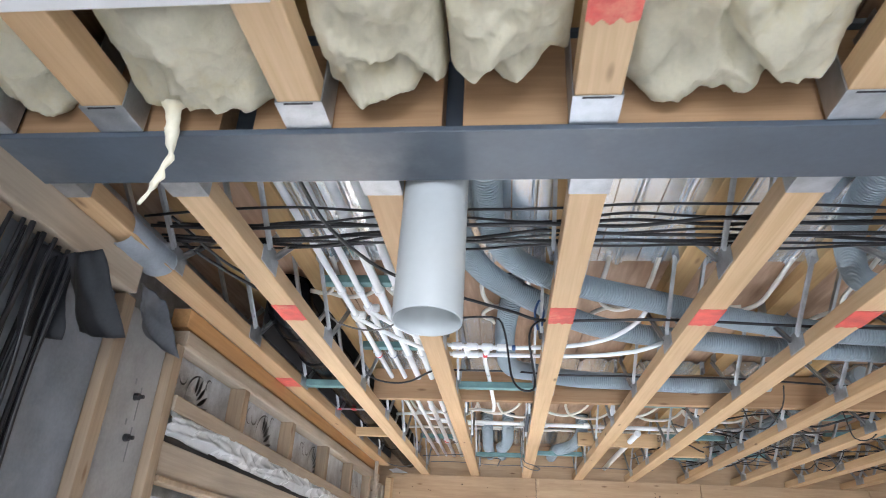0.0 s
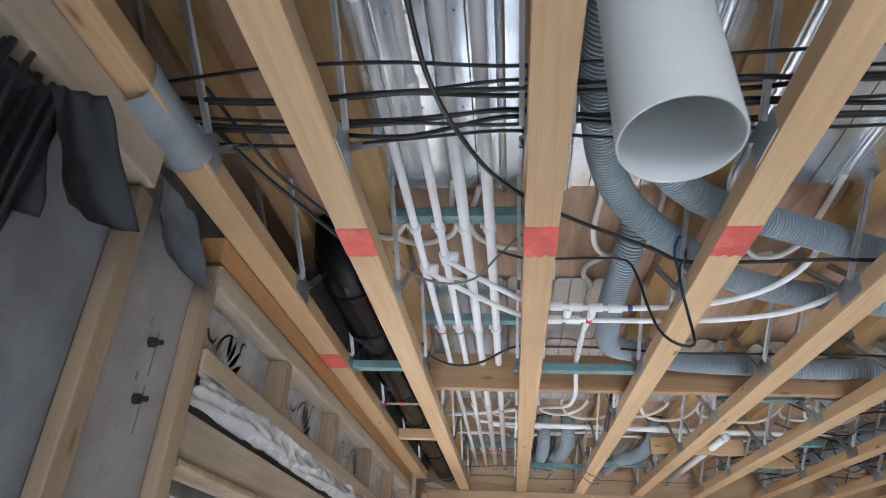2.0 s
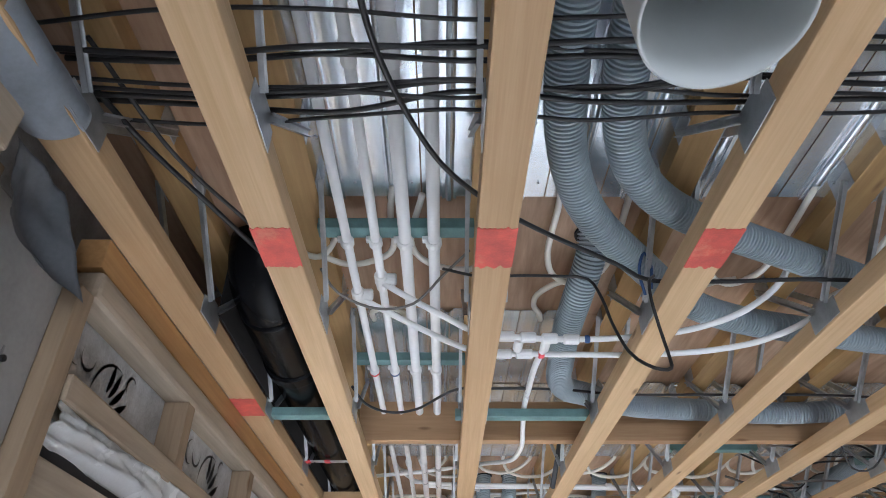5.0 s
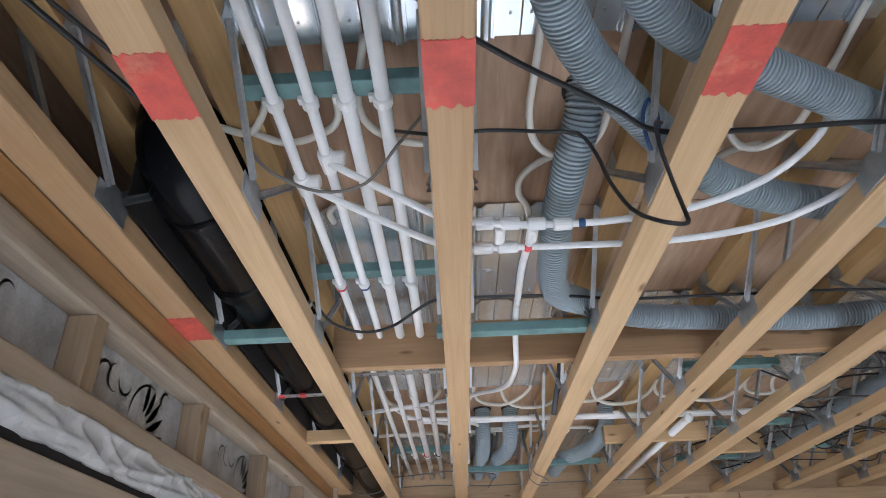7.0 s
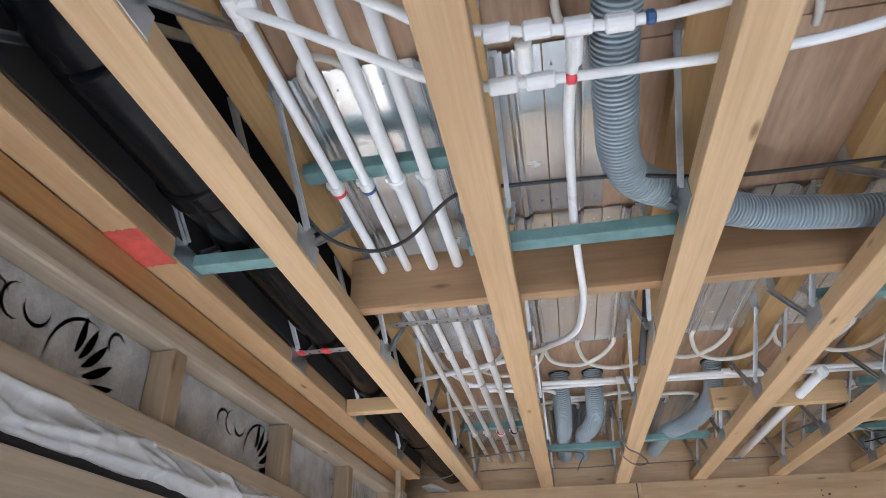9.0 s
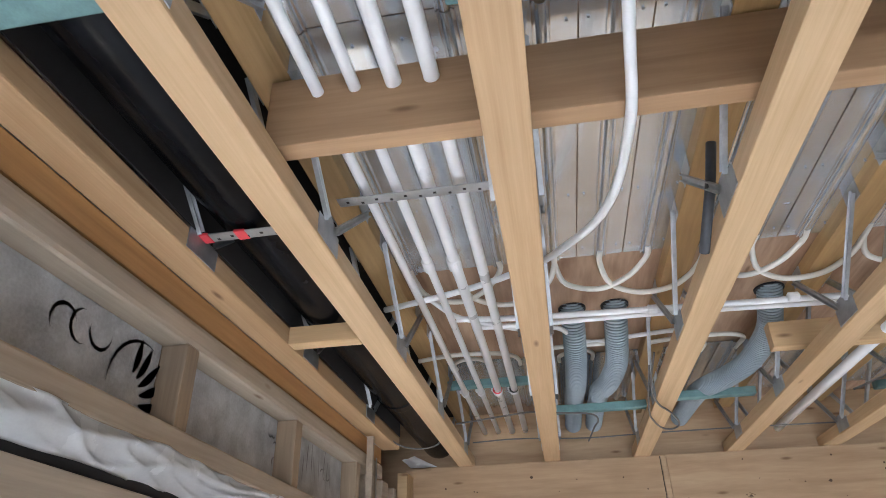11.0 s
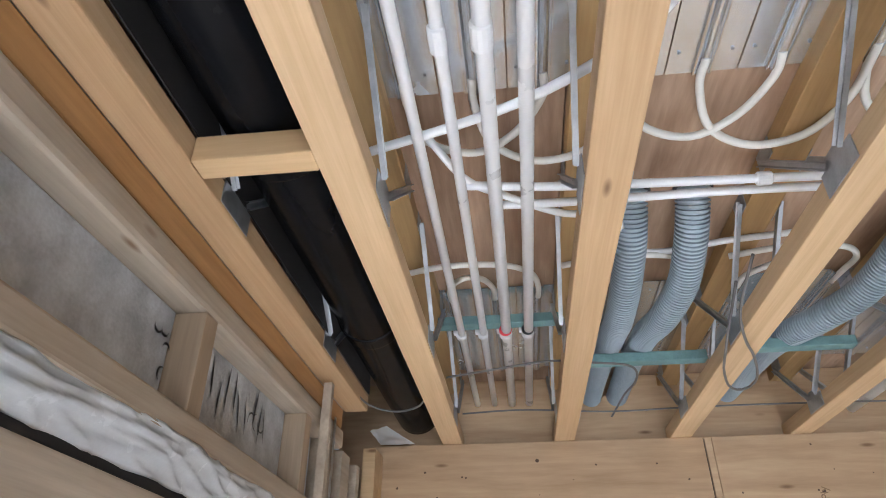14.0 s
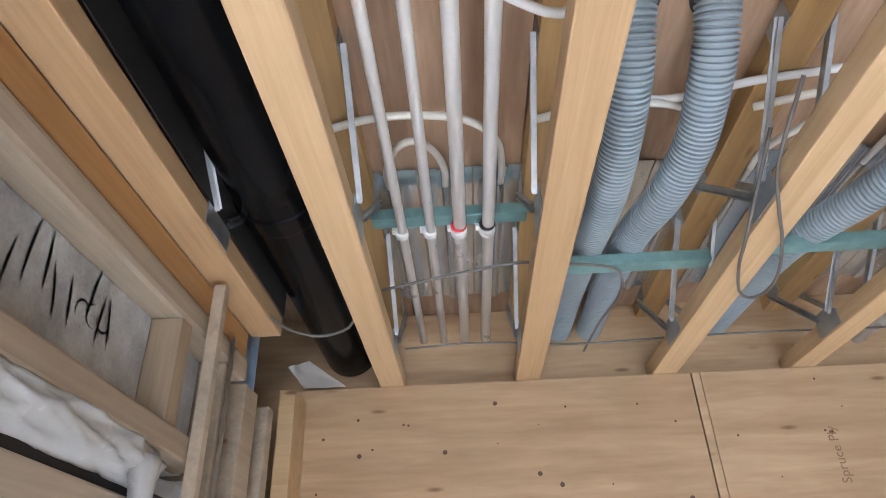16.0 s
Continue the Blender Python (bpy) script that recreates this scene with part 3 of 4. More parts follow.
def crosspiece(name, xa, xb, y, z, h, d, mat, label, cat, grp=""):
    ob = part(name, block(xa, xb, y - d / 2, y + d / 2, z, z + h, 0.003), mat)
    return tagged(ob, label, cat, grp)


G = "blue-green treated batten fixed between joists carrying pipes"
for xa, xb, y, z in ((-0.64, -0.29, 3.47, 2.576), (-0.64, -0.29, 4.17, 2.576), (-0.32, 0.115, 4.317, 2.4485), (-0.89, -0.70, 4.225, 2.418),
                     (-0.64, -0.29, 6.27, 2.576), (-0.28, 0.115, 6.34, 2.47), (0.16, 0.515, 6.33, 2.49), (-0.64, -0.29, 2.72, 2.576),
                     (1.36, 1.72, 5.0, 2.50), (0.96, 1.32, 5.75, 2.52), (0.56, 0.92, 4.93, 2.53), (1.76, 2.12, 5.4, 2.5), (0.96, 1.32, 6.4, 2.5), (1.36, 1.72, 6.2, 2.5)):
    crosspiece("batten", xa, xb, y, z, 0.028, 0.04, M_GREEN, G, "batten", "green battens")
crosspiece("noggin", -0.884, -0.70, 5.268, 2.400, 0.047, 0.045, M_CROSS, "short pale timber noggin under the black pipe", "noggin")
crosspiece("noggin", 0.43, 0.92, 5.78, 2.47, 0.08, 0.045, M_CROSS, "short pale timber noggin between the joists", "noggin")
crosspiece("noggin", 0.96, 1.32, 6.1, 2.47, 0.09, 0.045, M_CROSS, "short pale timber noggin between the joists", "noggin")


def strap(xa, xb, y, z, label, tape):
    e = empty("steel_strap", label, "strap", "steel straps", at=(0, y, z))
    bm = block(xa, xb, -0.014, 0.014, 0, 0.0025, 0.0006)
    part("band", bm, M_GALV, e)
    n = int((xb - xa) / 0.03)
    for i in range(n):
        xs = xa + 0.02 + i * 0.03
        part("hole", block(xs - 0.003, xs + 0.003, -0.003 + 0.006 * (i % 2), 0.003 + 0.006 * (i % 2), -0.0008, 0.0002, 0), M_DARK, e)
    for xs in tape:
        part("tape", block(xs - 0.011, xs + 0.011, -0.0155, 0.0155, -0.0016, 0.004, 0.0008), M_REDTAPE, e, "red tape wrap")


strap(-0.628, -0.30, 4.845, 2.530, "perforated galvanised strap holding white pipes", ())
strap(-0.90, -0.70, 4.79, 2.4455, "perforated galvanised strap with red tape under black pipe", (-0.875, -0.80))

# ---- heating plates ----


def plate(x, ya, yb, grp):
    e = empty("heat_plate", "bright aluminium heat-spreader plate fixed under the deck", "heat plate", grp, at=(x, 0, ZD - 0.005))
    w = 0.0605
    prof = [(-w, 0), (-0.016, 0), (-0.013, -0.005)] + [(math.cos(math.pi * (1 - i / 8)) * 0.0095, -0.005 - math.sin(math.pi * i / 8) * 0.0085) for i in range(9)] + [(0.013, -0.005), (0.016, 0), (w, 0)]
    n = len(prof)
    verts = [(p, y, q + d) for d in (0, 0.0012) for y in (ya, yb) for p, q in prof]
    faces = []
    for i in range(n - 1):
        faces.append((i, n + i, n + i + 1, i + 1))
        faces.append((2 * n + i, 2 * n + i + 1, 3 * n + i + 1, 3 * n + i))
    faces += [(0, 2 * n, 3 * n, n), (n - 1, 2 * n - 1, 4 * n - 1, 3 * n - 1)]
    raw("sheet_metal", verts, faces, M_ALU, e)
    for lx in (-0.0145, 0.0145):
        part("lip", block(lx - 0.0012, lx + 0.0012, ya, yb, -0.0075, -0.001, 0), M_ALU2, e)
    n = max(2, int((yb - ya) / 0.21))
    for i in range(n):
        yq = ya + 0.05 + (yb - ya - 0.1) * i / (n - 1)
        for qx in (-0.046, 0.042):
            part("screw", block(qx - 0.0024, qx + 0.0024, yq - 0.0024, yq + 0.0024, -0.003, -0.0006, 0.001), M_GALV, e)
    return e


GROOVES = (0.034, 0.158, 0.282)
for k in range(0, 7):
    for ya, yb in ((2.55, 3.43), (3.95, 4.50), (4.503, 5.40), (6.17, 6.80)):
        for g in GROOVES:
            if 3.5 < ya < 4.2 and (k >= 2 or (k == 1 and g > 0.2)):
                continue
            plate(jx(k) + CW + g, ya + 0.012 * ((k * 3) % 2), yb, "heat plates")

# ---- heating pipe loops ----
ZL = ZD - 0.014


def loop(pts, label="off-white heating pipe looping between aluminium plates"):
    ob = tube("heating_pipe", pts, 0.0078, M_PEX, sides=10, step=0.015)
    return tagged(ob, label, "pipe", "heating loops")


for k in range(0, 6):
    a, b, c = (jx(k) + CW + g for g in GROOVES)
    nx = a + 0.4
    loop([(a, 5.36, ZL), (a + 0.003, 5.42, ZL - 0.005), (a + 0.03, 5.485, ZL - 0.03), (a + 0.12, 5.515, ZL - 0.04), (c - 0.05, 5.475, ZL - 0.03), (c, 5.41, ZL - 0.006), (c, 5.36, ZL)])
    loop([(b, 5.36, ZL), (b, 5.42, ZL - 0.006), (b + 0.03, 5.50, ZL - 0.035), (b + 0.11, 5.54, ZL - 0.05), (b + 0.20, 5.52, ZL - 0.05), (nx - 0.02, 5.46, ZL - 0.03), (nx, 5.40, ZL - 0.006), (nx, 5.36, ZL)])
    loop([(a, 6.22, ZL), (a, 6.15, ZL - 0.006), (a + 0.03, 6.05, ZL - 0.03), (a + 0.07, 6.02, ZL - 0.035), (b - 0.02, 6.07, ZL - 0.02), (b, 6.15, ZL - 0.006), (b, 6.22, ZL)])
    loop([(c, 6.22, ZL), (c, 6.15, ZL - 0.006), (c - 0.02, 6.03, ZL - 0.03), (c - 0.09, 5.95, ZL - 0.045), (a + 0.02, 5.93, ZL - 0.05), (a - 0.1, 5.96, ZL - 0.05)])
for k in (1, 2, 3, 4):
    a, b, c = (jx(k) + CW + g for g in GROOVES)
    loop([(b - 0.03, 3.38, ZL), (b - 0.03, 3.45, ZL - 0.01), (b - 0.035, 3.60, ZL - 0.03), (b - 0.01, 3.68, ZL - 0.045), (b + 0.05, 3.71, ZL - 0.05), (b + 0.11, 3.66, ZL - 0.04), (c, 3.55, ZL - 0.02), (c, 3.43, ZL - 0.006), (c, 3.38, ZL)])
    loop([(b + 0.07, 3.72, ZL - 0.03), (b + 0.01, 3.74, ZL - 0.03), (b - 0.035, 3.80, ZL - 0.03), (b - 0.035, 3.88, ZL - 0.02), (b - 0.01, 3.95, ZL - 0.006), (b, 4.0, ZL)])
a, b, c = (jx(0) + CW + g for g in GROOVES)
loop([(a, 3.38, ZL), (a, 3.44, ZL - 0.008), (a - 0.01, 3.52, ZL - 0.02), (a - 0.06, 3.60, ZL - 0.04), (a - 0.12, 3.58, ZL - 0.04)])
loop([(-0.66, 3.60, 2.605), (-0.60, 3.635, 2.60), (-0.53, 3.62, 2.60), (-0.48, 3.58, 2.61), (b - 0.01, 3.47, ZL - 0.01), (b, 3.38, ZL)])
loop([(c - 0.06, 3.40, ZL - 0.01), (c - 0.09, 3.55, ZL - 0.03), (c - 0.05, 3.62, ZL - 0.045), (c + 0.04, 3.645, ZL - 0.05), (c + 0.12, 3.60, ZL - 0.05)])
loop([(a + 0.03, 4.0, ZL), (a + 0.03, 3.94, ZL - 0.01), (a + 0.06, 3.88, ZL - 0.03), (a + 0.10, 3.90, ZL - 0.02), (a + 0.124, 3.96, ZL - 0.005), (a + 0.124, 4.0, ZL)])

# ---- white supply pipes ----
SUPPLY = ((-0.575, 0.0105), (-0.511, 0.0105), (-0.445, 0.0140), (-0.381, 0.0135))
ZP = 2.561


def collar(x, y, z, r, parent, axis="y", length=0.022, mat=M_PIPE, label=""):
    d = Vector((0, 1, 0)) if axis == "y" else Vector((1, 0, 0))
    c = Vector((x, y, z))
    v, f = sweep([c - d * length / 2, c - d * (length / 2 - 0.003), c + d * (length / 2 - 0.003), c + d * length / 2], lambda s: r if 0.001 < s < length - 0.001 else r - 0.003, 14)
    return raw("collar", v, f, mat, parent, label, smooth=False)


for i, (x, r) in enumerate(SUPPLY):
    e = empty("supply_pipe", "straight white plastic supply pipe clipped to battens" + (" with coloured band" if i < 2 else ""), "pipe", "white supply pipes")
    tube("pipe_body", [(x, 2.545, ZP), (x + 0.003, YRIM - 0.003, ZP)], r, M_PIPE, e, sides=18)
    for y in (2.74, 3.485, 4.19, 6.29):
        collar(x, y, ZP, r + 0.005, e)
        part("clip_foot", block(x - r - 0.012, x - r + 0.002, y - 0.008, y + 0.008, ZP + 0.002, ZP + 0.013, 0.002), M_PIPE, e)
    if i < 2:
        collar(x, 4.205, ZP, r + 0.0055, e, "y", 0.012, M_REDTAPE if i == 0 else M_BLUETAPE, "coloured band")
    if i > 1:
        collar(x, 6.268, ZP, r + 0.0045, e, "y", 0.008, M_REDTAPE if i == 2 else M_CABLE, "coloured band")
    for y in (2.96, 5.2):
        if i in (1, 2):
            collar(x, y, ZP, r + 0.0035, e, "y", 0.05)


def tee(x, y, z, r, e):
    collar(x, y, z, r + 0.006, e, "y", 0.035)
    collar(x, y + 0.03, z, r + 0.004, e, "y", 0.03)
    collar(x + 0.02, y + 0.004, z, r + 0.005, e, "x", 0.034)


def branch(label, pts, r=0.0078):
    e = empty("branch_pipe", label, "pipe", "white branch pipes")
    tube("pipe_body", pts, r, M_PIPE, e, sides=12, step=0.02)
    return e


ZB = 2.4625
e = branch("white branch pipe teed off and crossing below the others", [(-0.575, 3.72, 2.555), (-0.50, 3.735, 2.52), (-0.40, 3.775, 2.485), (-0.30, 3.83, ZB + 0.002), (-0.21, 3.862, ZB)])
tee(-0.575, 3.715, ZP, 0.0105, e)
e = branch("white branch pipe teed off and crossing below the others", [(-0.511, 3.645, 2.555), (-0.45, 3.655, 2.52), (-0.36, 3.69, 2.485), (-0.28, 3.735, ZB + 0.002), (-0.21, 3.752, ZB)])
tee(-0.511, 3.64, ZP, 0.0105, e)
e = branch("white branch pipe with tee fittings and blue band", [(-0.22, 3.75, ZB), (-0.12, 3.768, ZB), (0.03, 3.770, ZB), (0.18, 3.745, ZB), (0.28, 3.695, ZB), (0.36, 3.635, 2.475), (0.43, 3.58, 2.52), (0.47, 3.55, 2.60)])
for xs in (-0.20, -0.145, -0.09, -0.035):
    collar(xs, 3.757 + (xs + 0.2) * 0.09, ZB, 0.0135, e, "x", 0.04)
collar(0.005, 3.771, ZB, 0.0105, e, "x", 0.014, M_BLUETAPE, "blue band")
e = branch("white branch pipe with tee fittings and red band", [(-0.22, 3.858, ZB), (-0.12, 3.860, ZB), (0.0, 3.862, ZB), (0.16, 3.862, ZB), (0.30, 3.845, ZB), (0.40, 3.810, ZB), (0.46, 3.765, ZB), (0.53, 3.69, 2.475), (0.60, 3.60, 2.52)])
for xs in (-0.20, -0.145):
    collar(xs, 3.859, ZB, 0.0135, e, "x", 0.045)
collar(-0.100, 3.861, ZB, 0.0115, e, "x", 0.016, M_REDTAPE, "red band")
for xs, yb in ((-0.165, 3.81), (-0.095, 3.81)):
    collar(xs, yb, ZB + 0.004, 0.0125, e, "y", 0.055)
branch("white pipe running along the bay and curving sideways", [(-0.095, 3.80, ZB), (-0.104, 3.95, 2.470), (-0.100, 4.15, 2.482), (-0.095, 4.317, 2.488), (-0.087, 4.45, 2.467), (-0.080, 4.55, 2.4455), (-0.080, 4.63, 2.4445), (-0.085, 4.76, 2.455), (-0.095, 4.88, 2.478), (-0.12, 5.00, 2.505), (-0.165, 5.12, 2.535), (-0.23, 5.24, 2.560), (-0.36, 5.34, 2.57), (-0.50, 5.40, 2.57), (-0.69, 5.46, 2.57)], 0.0088)
e = branch("white pipe crossing bays through the joist webs", [(-0.50, 5.585, 2.575), (-0.3, 5.60, 2.568), (0.1, 5.615, 2.565), (0.6, 5.635, 2.565), (1.3, 5.66, 2.565), (2.2, 5.70, 2.565)], 0.0092)
for xs in (0.08, 0.47):
    collar(xs, 5.615, 2.565, 0.014, e, "x", 0.03)
branch("white pipe crossing bays through the joist webs", [(-0.45, 5.66, 2.575), (-0.3, 5.655, 2.568), (0.1, 5.655, 2.568), (0.6, 5.675, 2.565), (1.3, 5.70, 2.565)], 0.0092)
branch("white pipe curving across the bay", [(-0.56, 5.45, 2.59), (-0.50, 5.57, 2.58), (-0.42, 5.63, 2.575), (-0.3, 5.70, 2.57), (-0.2, 5.72, 2.575), (-0.1, 5.93, 2.6), (0.1, 5.90, 2.6), (0.25, 5.88, 2.6)], 0.0078)
e = empty("waste_pipe", "straight white waste pipe lying along the joist bay", "pipe")
tube("pipe_body", [(0.75, 5.48, 2.50), (0.752, YRIM - 0.003, 2.50)], 0.017, M_PIPE, e, sides=18)
collar(0.75, 5.50, 2.50, 0.0195, e, "y", 0.04)


# ---- corrugated ducts ----
def duct(pts, label, r=0.0380, pitch=0.0096, deep=0.0062):
    """A ribbed hose: flat crests with narrow grooves, laid along a smooth path."""
    path = smooth_path(pts, 0.004)
    marks = [0.0]
    for p, q in zip(path, path[1:]):
        marks.append(marks[-1] + (q - p).length)
    line, radii, i = [], [], 0
    for n in range(int(marks[-1] / pitch)):
        for share, rr in ((0.0, r - 0.0006), (0.22, r), (0.44, r - 0.0006), (0.56, r - deep), (0.88, r - deep)):
            s = (n + share) * pitch
            while i < len(marks) - 2 and marks[i + 1] < s:
                i += 1
            line.append(path[i].lerp(path[i + 1], (s - marks[i]) / (marks[i + 1] - marks[i])))
            radii.append(rr)
    verts, faces, up = [], [], None
    for i, q in enumerate(line):
        tan = (line[min(i + 3, len(line) - 1)] - line[max(i - 3, 0)]).normalized()
        up = tan.orthogonal().normalized() if up is None else (up - tan * up.dot(tan)).normalized()
        side = tan.cross(up)
        for k in range(22):
            a = 2 * math.pi * k / 22
            verts.append(q + (up * math.cos(a) + side * math.sin(a)) * radii[i])
            if i:
                o, k2 = (i - 1) * 22, (k + 1) % 22
                faces.append((o + k, o + k2, o + 22 + k2, o + 22 + k))
    faces.append(tuple(range(22))[::-1])
    faces.append(tuple(range(len(verts) - 22, len(verts))))
    ob = raw("air_duct", verts, faces, M_DUCT, smooth=True)
    ob.data.set_sharp_from_angle(angle=radians(35))
    return tagged(ob, label, "duct", "air ducts")


CL = "grey corrugated ventilation duct "
duct([(-0.165, 2.62, 2.60), (-0.168, 2.80, 2.575), (-0.16, 3.0, 2.56), (-0.125, 3.20, 2.555), (-0.05, 3.37, 2.55), (0.09, 3.54, 2.545), (0.24, 3.70, 2.54), (0.40, 3.80, 2.54), (0.62, 3.87, 2.54), (0.95, 3.95, 2.54), (1.4, 4.0, 2.54)], CL + "bending out through the joist webs")
duct([(-0.075, 2.66, 2.60), (-0.07, 2.82, 2.575), (-0.06, 3.02, 2.56), (-0.01, 3.20, 2.555), (0.09, 3.33, 2.555), (0.24, 3.42, 2.55), (0.42, 3.51, 2.55), (0.62, 3.61, 2.55), (0.85, 3.72, 2.55), (1.2, 3.82, 2.55), (1.6, 3.85, 2.55)], CL + "bending out through the joist webs")
duct([(0.005, 3.555, 2.66), (0.0, 3.60, 2.605), (-0.018, 3.70, 2.556), (-0.028, 3.85, 2.527), (-0.022, 4.0, 2.507), (-0.012, 4.11, 2.502), (0.022, 4.20, 2.505), (0.10, 4.28, 2.518), (0.19, 4.35, 2.522), (0.32, 4.42, 2.528), (0.55, 4.47, 2.535), (0.85, 4.50, 2.535), (1.15, 4.46, 2.54)], CL + "dropping from the deck and turning sideways")
for x0, x1 in ((-0.145, -0.15), (-0.01, -0.055)):
    duct([(x0, 5.74, 2.67), (x0, 5.79, 2.61), (x0, 5.86, 2.565), (x0, 5.98, 2.53), ((x0 + x1) / 2, 6.12, 2.512), (x1, 6.26, 2.525), (x1, 6.42, 2.545), (x1, 6.65, 2.565), (x1, YRIM, 2.57)], CL + "dropping from the deck onto the batten")
duct([(0.455, 5.72, 2.67), (0.46, 5.78, 2.61), (0.465, 5.88, 2.565), (0.44, 6.05, 2.53), (0.39, 6.18, 2.52), (0.345, 6.32, 2.53), (0.335, 6.5, 2.55), (0.335, YRIM, 2.57)], CL + "curving down onto a batten")
duct([(0.83, 2.62, 2.58), (0.82, 2.80, 2.585), (0.85, 3.02, 2.58), (0.93, 3.22, 2.575), (1.05, 3.40, 2.57), (1.25, 3.5, 2.57)], CL + "curving out beside the steel")
duct([(1.46, 4.3, 2.54), (1.46, 4.66, 2.54), (1.455, 5.1, 2.54), (1.44, 5.6, 2.54), (1.42, 6.2, 2.545), (1.42, YRIM, 2.55)], "pale grey ventilation duct lying along the joist bay")
duct([(1.56, 4.5, 2.56), (1.57, 5.1, 2.56), (1.60, 5.6, 2.56), (1.62, 6.2, 2.555), (1.62, YRIM, 2.55)], "pale grey ventilation duct lying along the joist bay")


# ---- cables ----
def cable(pts, r=0.0042, mat=M_CABLE, label="black electric cable threaded through the joist webs"):
    return tagged(tube("cable", pts, r, mat, sides=8, step=0.02), label, "cable", "loose cables")


rc = random.Random(12)
for i in range(9):
    y0 = 2.86 + 0.022 * i + rc.uniform(-0.01, 0.01)
    z0 = 2.495 + rc.uniform(-0.012, 0.03)
    pts = []
    x = -0.93
    while x < 3.2:
        pts.append((x, y0 + rc.uniform(-0.015, 0.015) + (0.05 * (i % 3) * (0.3 - x) * 0.25 if x < 0.3 else 0), z0 + rc.uniform(-0.012, 0.012)))
        x += 0.2
    cable(pts, 0.0035 + 0.0012 * (i % 2))
cable([(-0.49, 2.56, 2.52), (-0.475, 2.75, 2.49), (-0.46, 2.87, 2.48), (-0.42, 3.0, 2.475), (-0.36, 3.13, 2.475), (-0.27, 3.24, 2.478), (-0.16, 3.33, 2.478), (0.0, 3.43, 2.47), (0.095, 3.49, 2.465), (0.27, 3.51, 2.475), (0.5, 3.51, 2.48), (0.9, 3.55, 2.48), (1.4, 3.6, 2.49)], 0.005, label="thick black cable sagging across the bays")
cable([(-0.36, 3.50, 2.50), (-0.28, 3.47, 2.462), (-0.20, 3.46, 2.458), (-0.10, 3.49, 2.475), (-0.045, 3.49, 2.468), (-0.025, 3.475, 2.41), (-0.016, 3.462, 2.345), (-0.006, 3.42, 2.264), (0.010, 3.385, 2.222), (0.033, 3.374, 2.207), (0.055, 3.385, 2.214), (0.062, 3.40, 2.240), (0.056, 3.402, 2.30), (0.047, 3.392, 2.36), (0.055, 3.405, 2.41), (0.088, 3.46, 2.458)], 0.0034, M_CABLE, label="loose loop of dark cable hanging below a joist")
cable([(-0.63, 3.50, 2.50), (-0.60, 3.57, 2.48), (-0.52, 3.635, 2.475), (-0.43, 3.63, 2.485), (-0.36, 3.56, 2.52), (-0.30, 3.50, 2.55)], 0.0032, M_GCABLE, "thin grey cable sagging below white pipes")
cable([(-0.635, 4.15, 2.49), (-0.60, 4.23, 2.465), (-0.53, 4.29, 2.46), (-0.44, 4.26, 2.46), (-0.32, 4.15, 2.48), (-0.2, 4.14, 2.48), (0.0, 4.16, 2.485), (0.2, 4.20, 2.485), (0.5, 4.20, 2.485), (0.9, 4.22, 2.49), (1.4, 4.3, 2.49)], 0.0042, M_CABLE, "thin black cable threaded under the pipes")
cable([(-0.90, 2.98, 2.50), (-0.86, 3.10, 2.49), (-0.80, 3.25, 2.485), (-0.74, 3.45, 2.50), (-0.70, 3.55, 2.52)], 0.005)
cable([(-0.88, 2.90, 2.52), (-0.83, 3.12, 2.50), (-0.76, 3.30, 2.50), (-0.70, 3.46, 2.51)], 0.004)
cable([(-0.63, 6.39, 2.47), (-0.53, 6.35, 2.468), (-0.43, 6.32, 2.47), (-0.32, 6.29, 2.47), (-0.21, 6.285, 2.458), (-0.116, 6.305, 2.455), (-0.075, 6.38, 2.462), (-0.062, 6.50, 2.47), (-0.07, 6.68, 2.49), (-0.09, 6.88, 2.48)], 0.0036, M_GCABLE, "thin grey cable crossing below the pipes")
cable([(-0.62, 6.82, 2.49), (-0.4, 6.80, 2.49), (-0.1, 6.82, 2.48), (0.2, 6.80, 2.48), (0.6, 6.80, 2.48), (1.1, 6.82, 2.48)], 0.0032, M_GCABLE, "thin grey cable crossing below the pipes")
cable([(-0.90, 6.30, 2.42), (-0.87, 6.42, 2.405), (-0.80, 6.48, 2.40), (-0.72, 6.46, 2.41), (-0.69, 6.40, 2.44)], 0.0032, M_GCABLE, "thin grey cable slung under black pipe")
cable([(0.088, 5.78, 2.49), (0.078, 5.90, 2.42), (0.105, 5.99, 2.388), (0.155, 6.10, 2.388), (0.198, 6.22, 2.388), (0.214, 6.30, 2.388), (0.205, 6.345, 2.388), (0.183, 6.355, 2.388), (0.150, 6.315, 2.388), (0.110, 6.20, 2.388), (0.088, 6.10, 2.39), (0.082, 6.0, 2.43), (0.085, 5.90, 2.49)], 0.0034, M_GCABLE, "thin grey cable looped under a joist")
cable([(0.115, 4.86, 2.58), (0.10, 4.88, 2.50), (0.085, 4.92, 2.43), (0.08, 4.96, 2.395)], 0.010, M_FLAPD, "dark strap end hanging at a joist")
for i in range(16):
    y = 4.62 + 0.125 * i
    x = 0.9 + rc.uniform(-0.1, 0.4)
    pts = []
    while x < 3.6:
        pts.append((x, y + rc.uniform(-0.11, 0.11), 2.485 + rc.uniform(-0.03, 0.07)))
        x += rc.uniform(0.14, 0.3)
    cable(pts, 0.0030 + 0.0011 * (i % 3), M_GCABLE if i % 4 == 1 else M_CABLE)
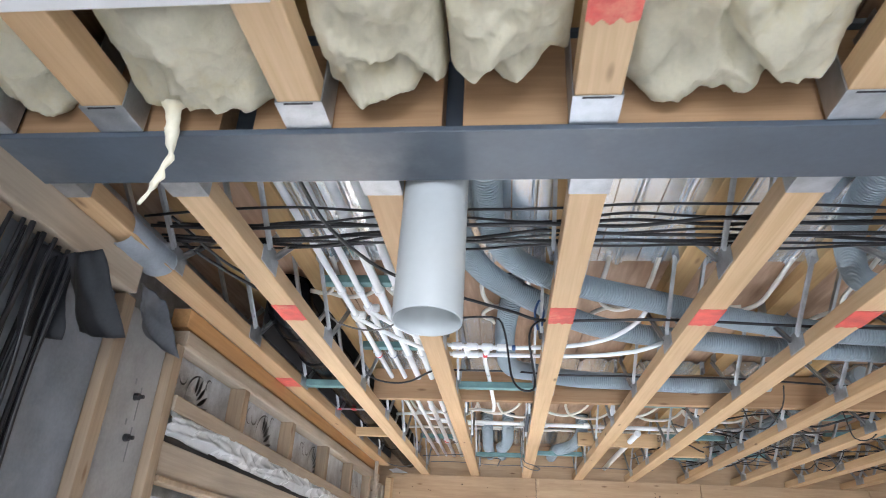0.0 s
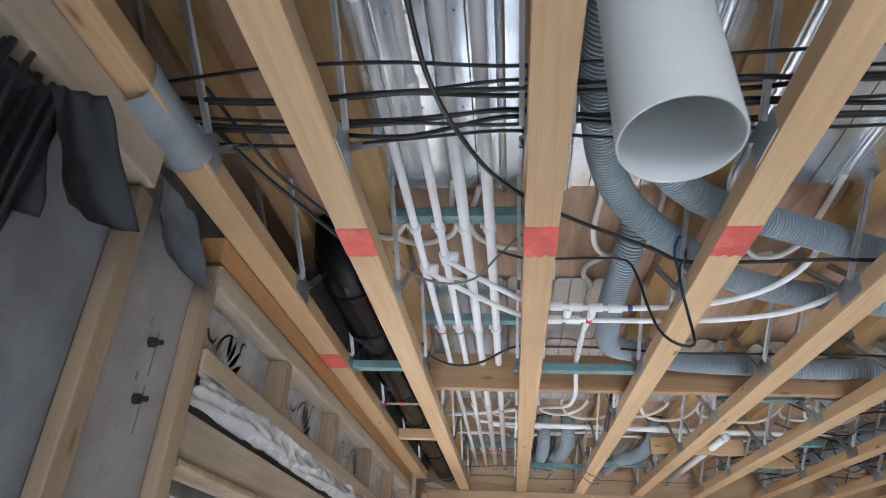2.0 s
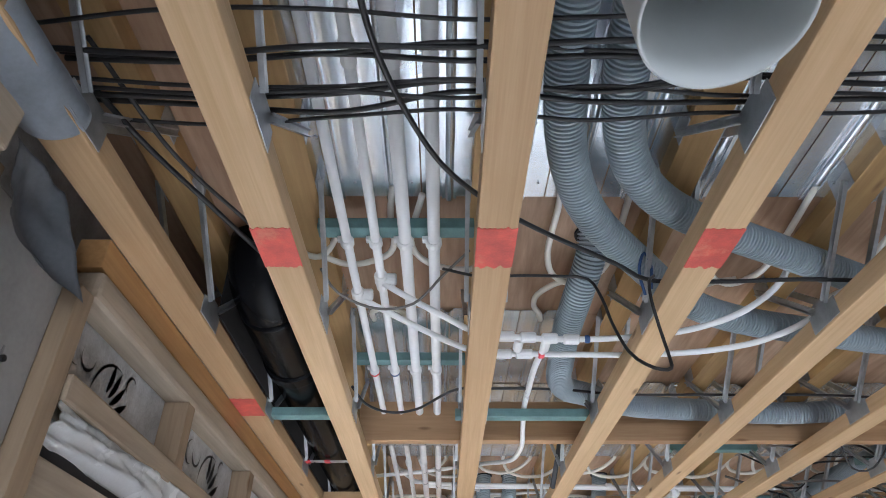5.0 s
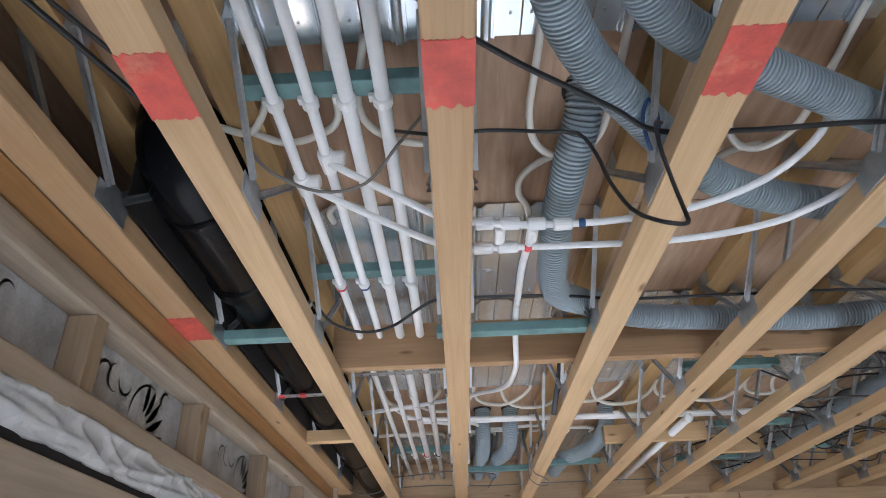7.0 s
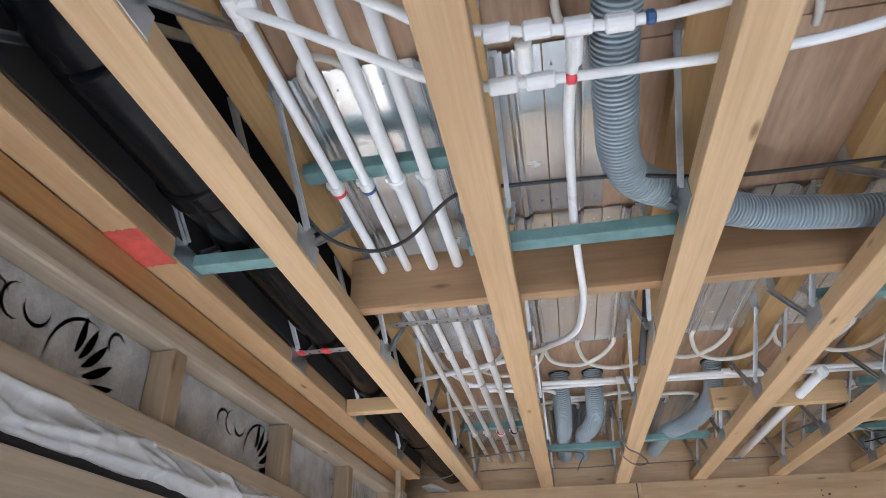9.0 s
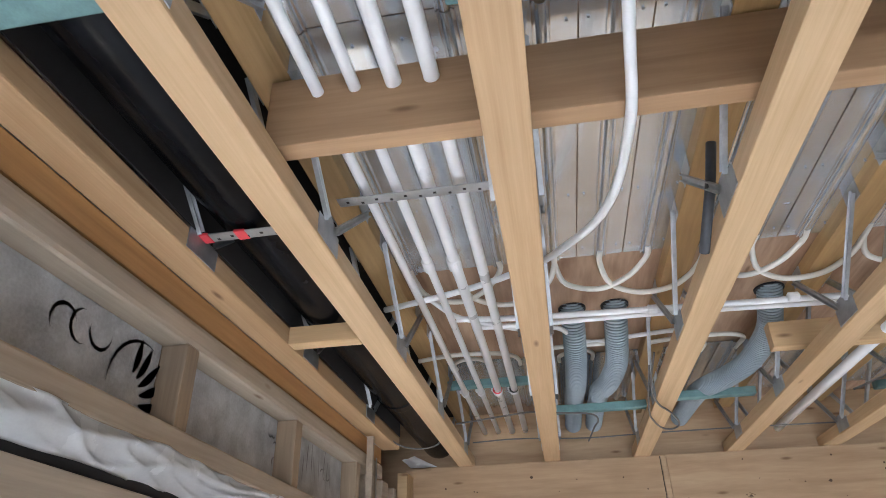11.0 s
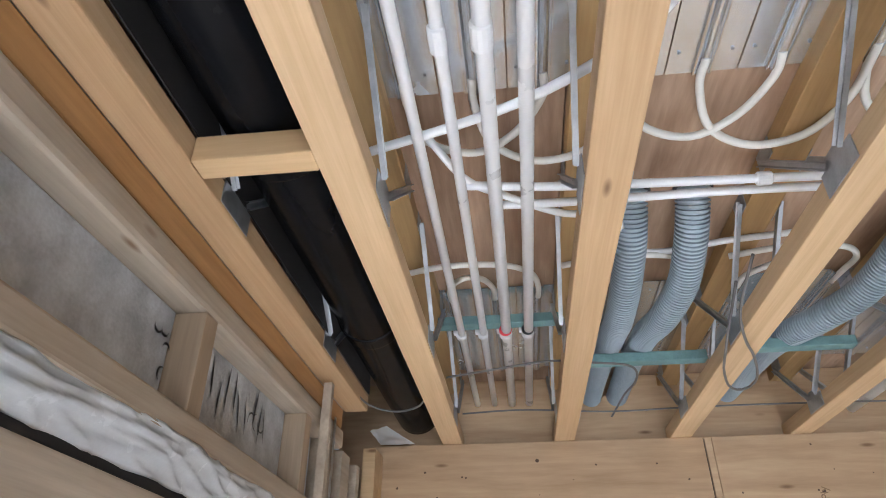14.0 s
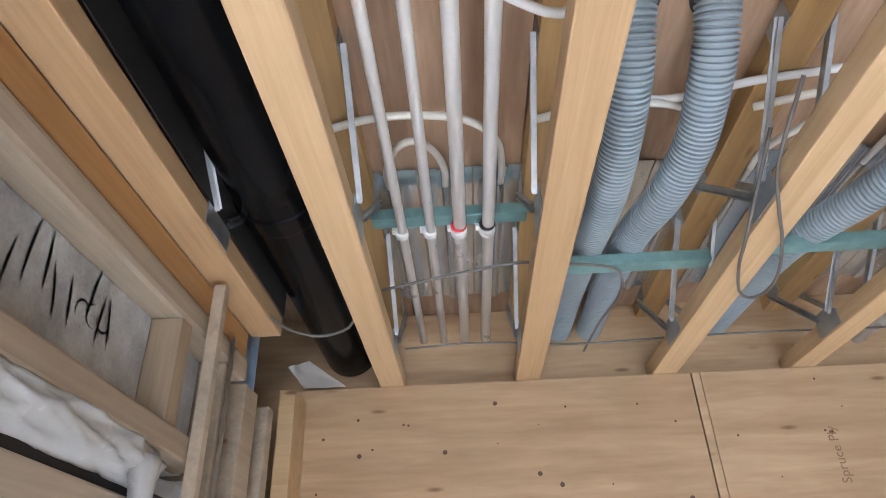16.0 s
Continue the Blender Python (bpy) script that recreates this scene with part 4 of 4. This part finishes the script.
for i in range(9):
    x, y = 1.0 + 0.27 * i, 4.5 + 0.21 * (i * 5 % 9)
    d = rc.uniform(0.05, 0.11)
    cable([(x, y, 2.52), (x + 0.05, y + 0.07, 2.45), (x + 0.10, y + 0.13, 2.43 - d * 0.5), (x + 0.17, y + 0.12, 2.42 - d * 0.4), (x + 0.21, y + 0.03, 2.46), (x + 0.20, y - 0.04, 2.53)], 0.0032, label="black cable end drooping between the joists")

# bundle of cables down the stud wall
for i in range(14):
    y = 2.47 + 0.017 * i + rc.uniform(-0.010, 0.010)
    x = -0.962 + 0.009 * (i % 4)
    cable([(x + 0.01, y + 0.01, 2.30), (x + 0.01, y, 2.2), (x, y + rc.uniform(-0.025, 0.025), 1.95), (x, y + rc.uniform(-0.03, 0.03), 1.5), (x, y + rc.uniform(-0.03, 0.03), 1.1), (x, y, 0.4), (x, y, 0.01)], 0.0046 + 0.0012 * (i % 3 == 0), label="black cable running down the stud wall")


# grey membrane flaps
def flap(name, corners, mat, label, curl, seed):
    a, b, c, d = (Vector(q) for q in corners)

    def f(u, v):
        q = a * (1 - u) * (1 - v) + b * u * (1 - v) + c * u * v + d * (1 - u) * v
        n = (b - a).cross(d - a).normalized()
        return q + n * (curl * math.sin(math.pi * u) * math.sin(math.pi * v * 0.8) + 0.012 * nz(u * 3 + seed, v * 3))
    ob = part(name, sheet(f, 22, 22, 0.0015), mat, smooth=True)
    return tagged(ob, label, "membrane", "loose membrane flaps")


flap("membrane_flap", ((-0.925, 2.640, 2.285), (-0.905, 2.715, 2.335), (-0.860, 2.815, 2.165), (-0.880, 2.690, 2.135)), M_FLAPD, "dark grey membrane flap hanging off the wall plate", 0.035, 1)
flap("membrane_flap", ((-0.940, 2.56, 2.28), (-0.93, 2.665, 2.29), (-0.92, 2.70, 2.12), (-0.94, 2.60, 2.10)), M_FLAPD, "dark grey membrane flap hanging off the wall plate", 0.02, 5)
flap("membrane_flap", ((-0.930, 2.925, 2.345), (-0.925, 3.045, 2.345), (-0.905, 3.150, 2.215), (-0.920, 2.960, 2.240)), M_FLAPSHADE, "pale grey membrane flap folded over the stud", 0.03, 9)


def sleeve(u, v):
    y = 2.745 + (0.165 + 0.055 * v) * u + 0.035 * math.sin(v * 3)
    a = math.pi * (1.15 - 1.30 * v)
    return Vector((-0.93 + 0.052 * math.cos(a), y + 0.01 * nz(u * 4, v * 4), 2.425 - 0.042 * math.sin(a) + 0.006 * nz(u * 5, v * 5, 4)))


ob = part("membrane_sleeve", sheet(sleeve, 20, 24, 0.0015), M_FLAPB, smooth=True)
tagged(ob, "pale blue-grey membrane wrapped round the edge joist", "membrane", "loose membrane flaps")

scrap = part("paper_scrap", sheet(lambda u, v: Vector((-0.925 + 0.125 * u * (0.45 + 0.55 * v), 6.69 + 0.185 * v, 2.402 + 0.016 * u * (1 - v) + 0.004 * nz(u * 3, v * 3))), 10, 10, 0.003), M_BOARD)
tagged(scrap, "small white scrap of board lying on the end wall", "scrap")
lettering = bpy.data.curves.new("lettering", "FONT")
lettering.body, lettering.size, lettering.extrude = "Spruce Ply", 0.036, 0.0005
lettering.materials.append(M_STAMP)
word = new("lettering", lettering)
word.parent = end_wall
word.matrix_basis = pose(0.565, YEND - 0.001, 2.075, 90, -90, 0)

tie = tagged(tube("cable_tie", [(0.092, 3.50, 2.45), (0.098, 3.49, 2.50), (0.085, 3.48, 2.53), (0.07, 3.49, 2.49), (0.08, 3.51, 2.44)], 0.0035, M_BLUETAPE, step=0.01), "blue cable tie holding a black cable", "cable tie")

for x, y in ((0.005, 3.575), (-0.145, 5.755), (-0.01, 5.755), (0.455, 5.735)):
    ring, rf = sweep([Vector((x, y, ZD - 0.001)), Vector((x, y, ZD - 0.007))], 0.044, 24)
    tagged(raw("duct_collar", ring, rf, M_DARK), "dark rubber collar where a duct meets the deck", "collar", "duct collars")
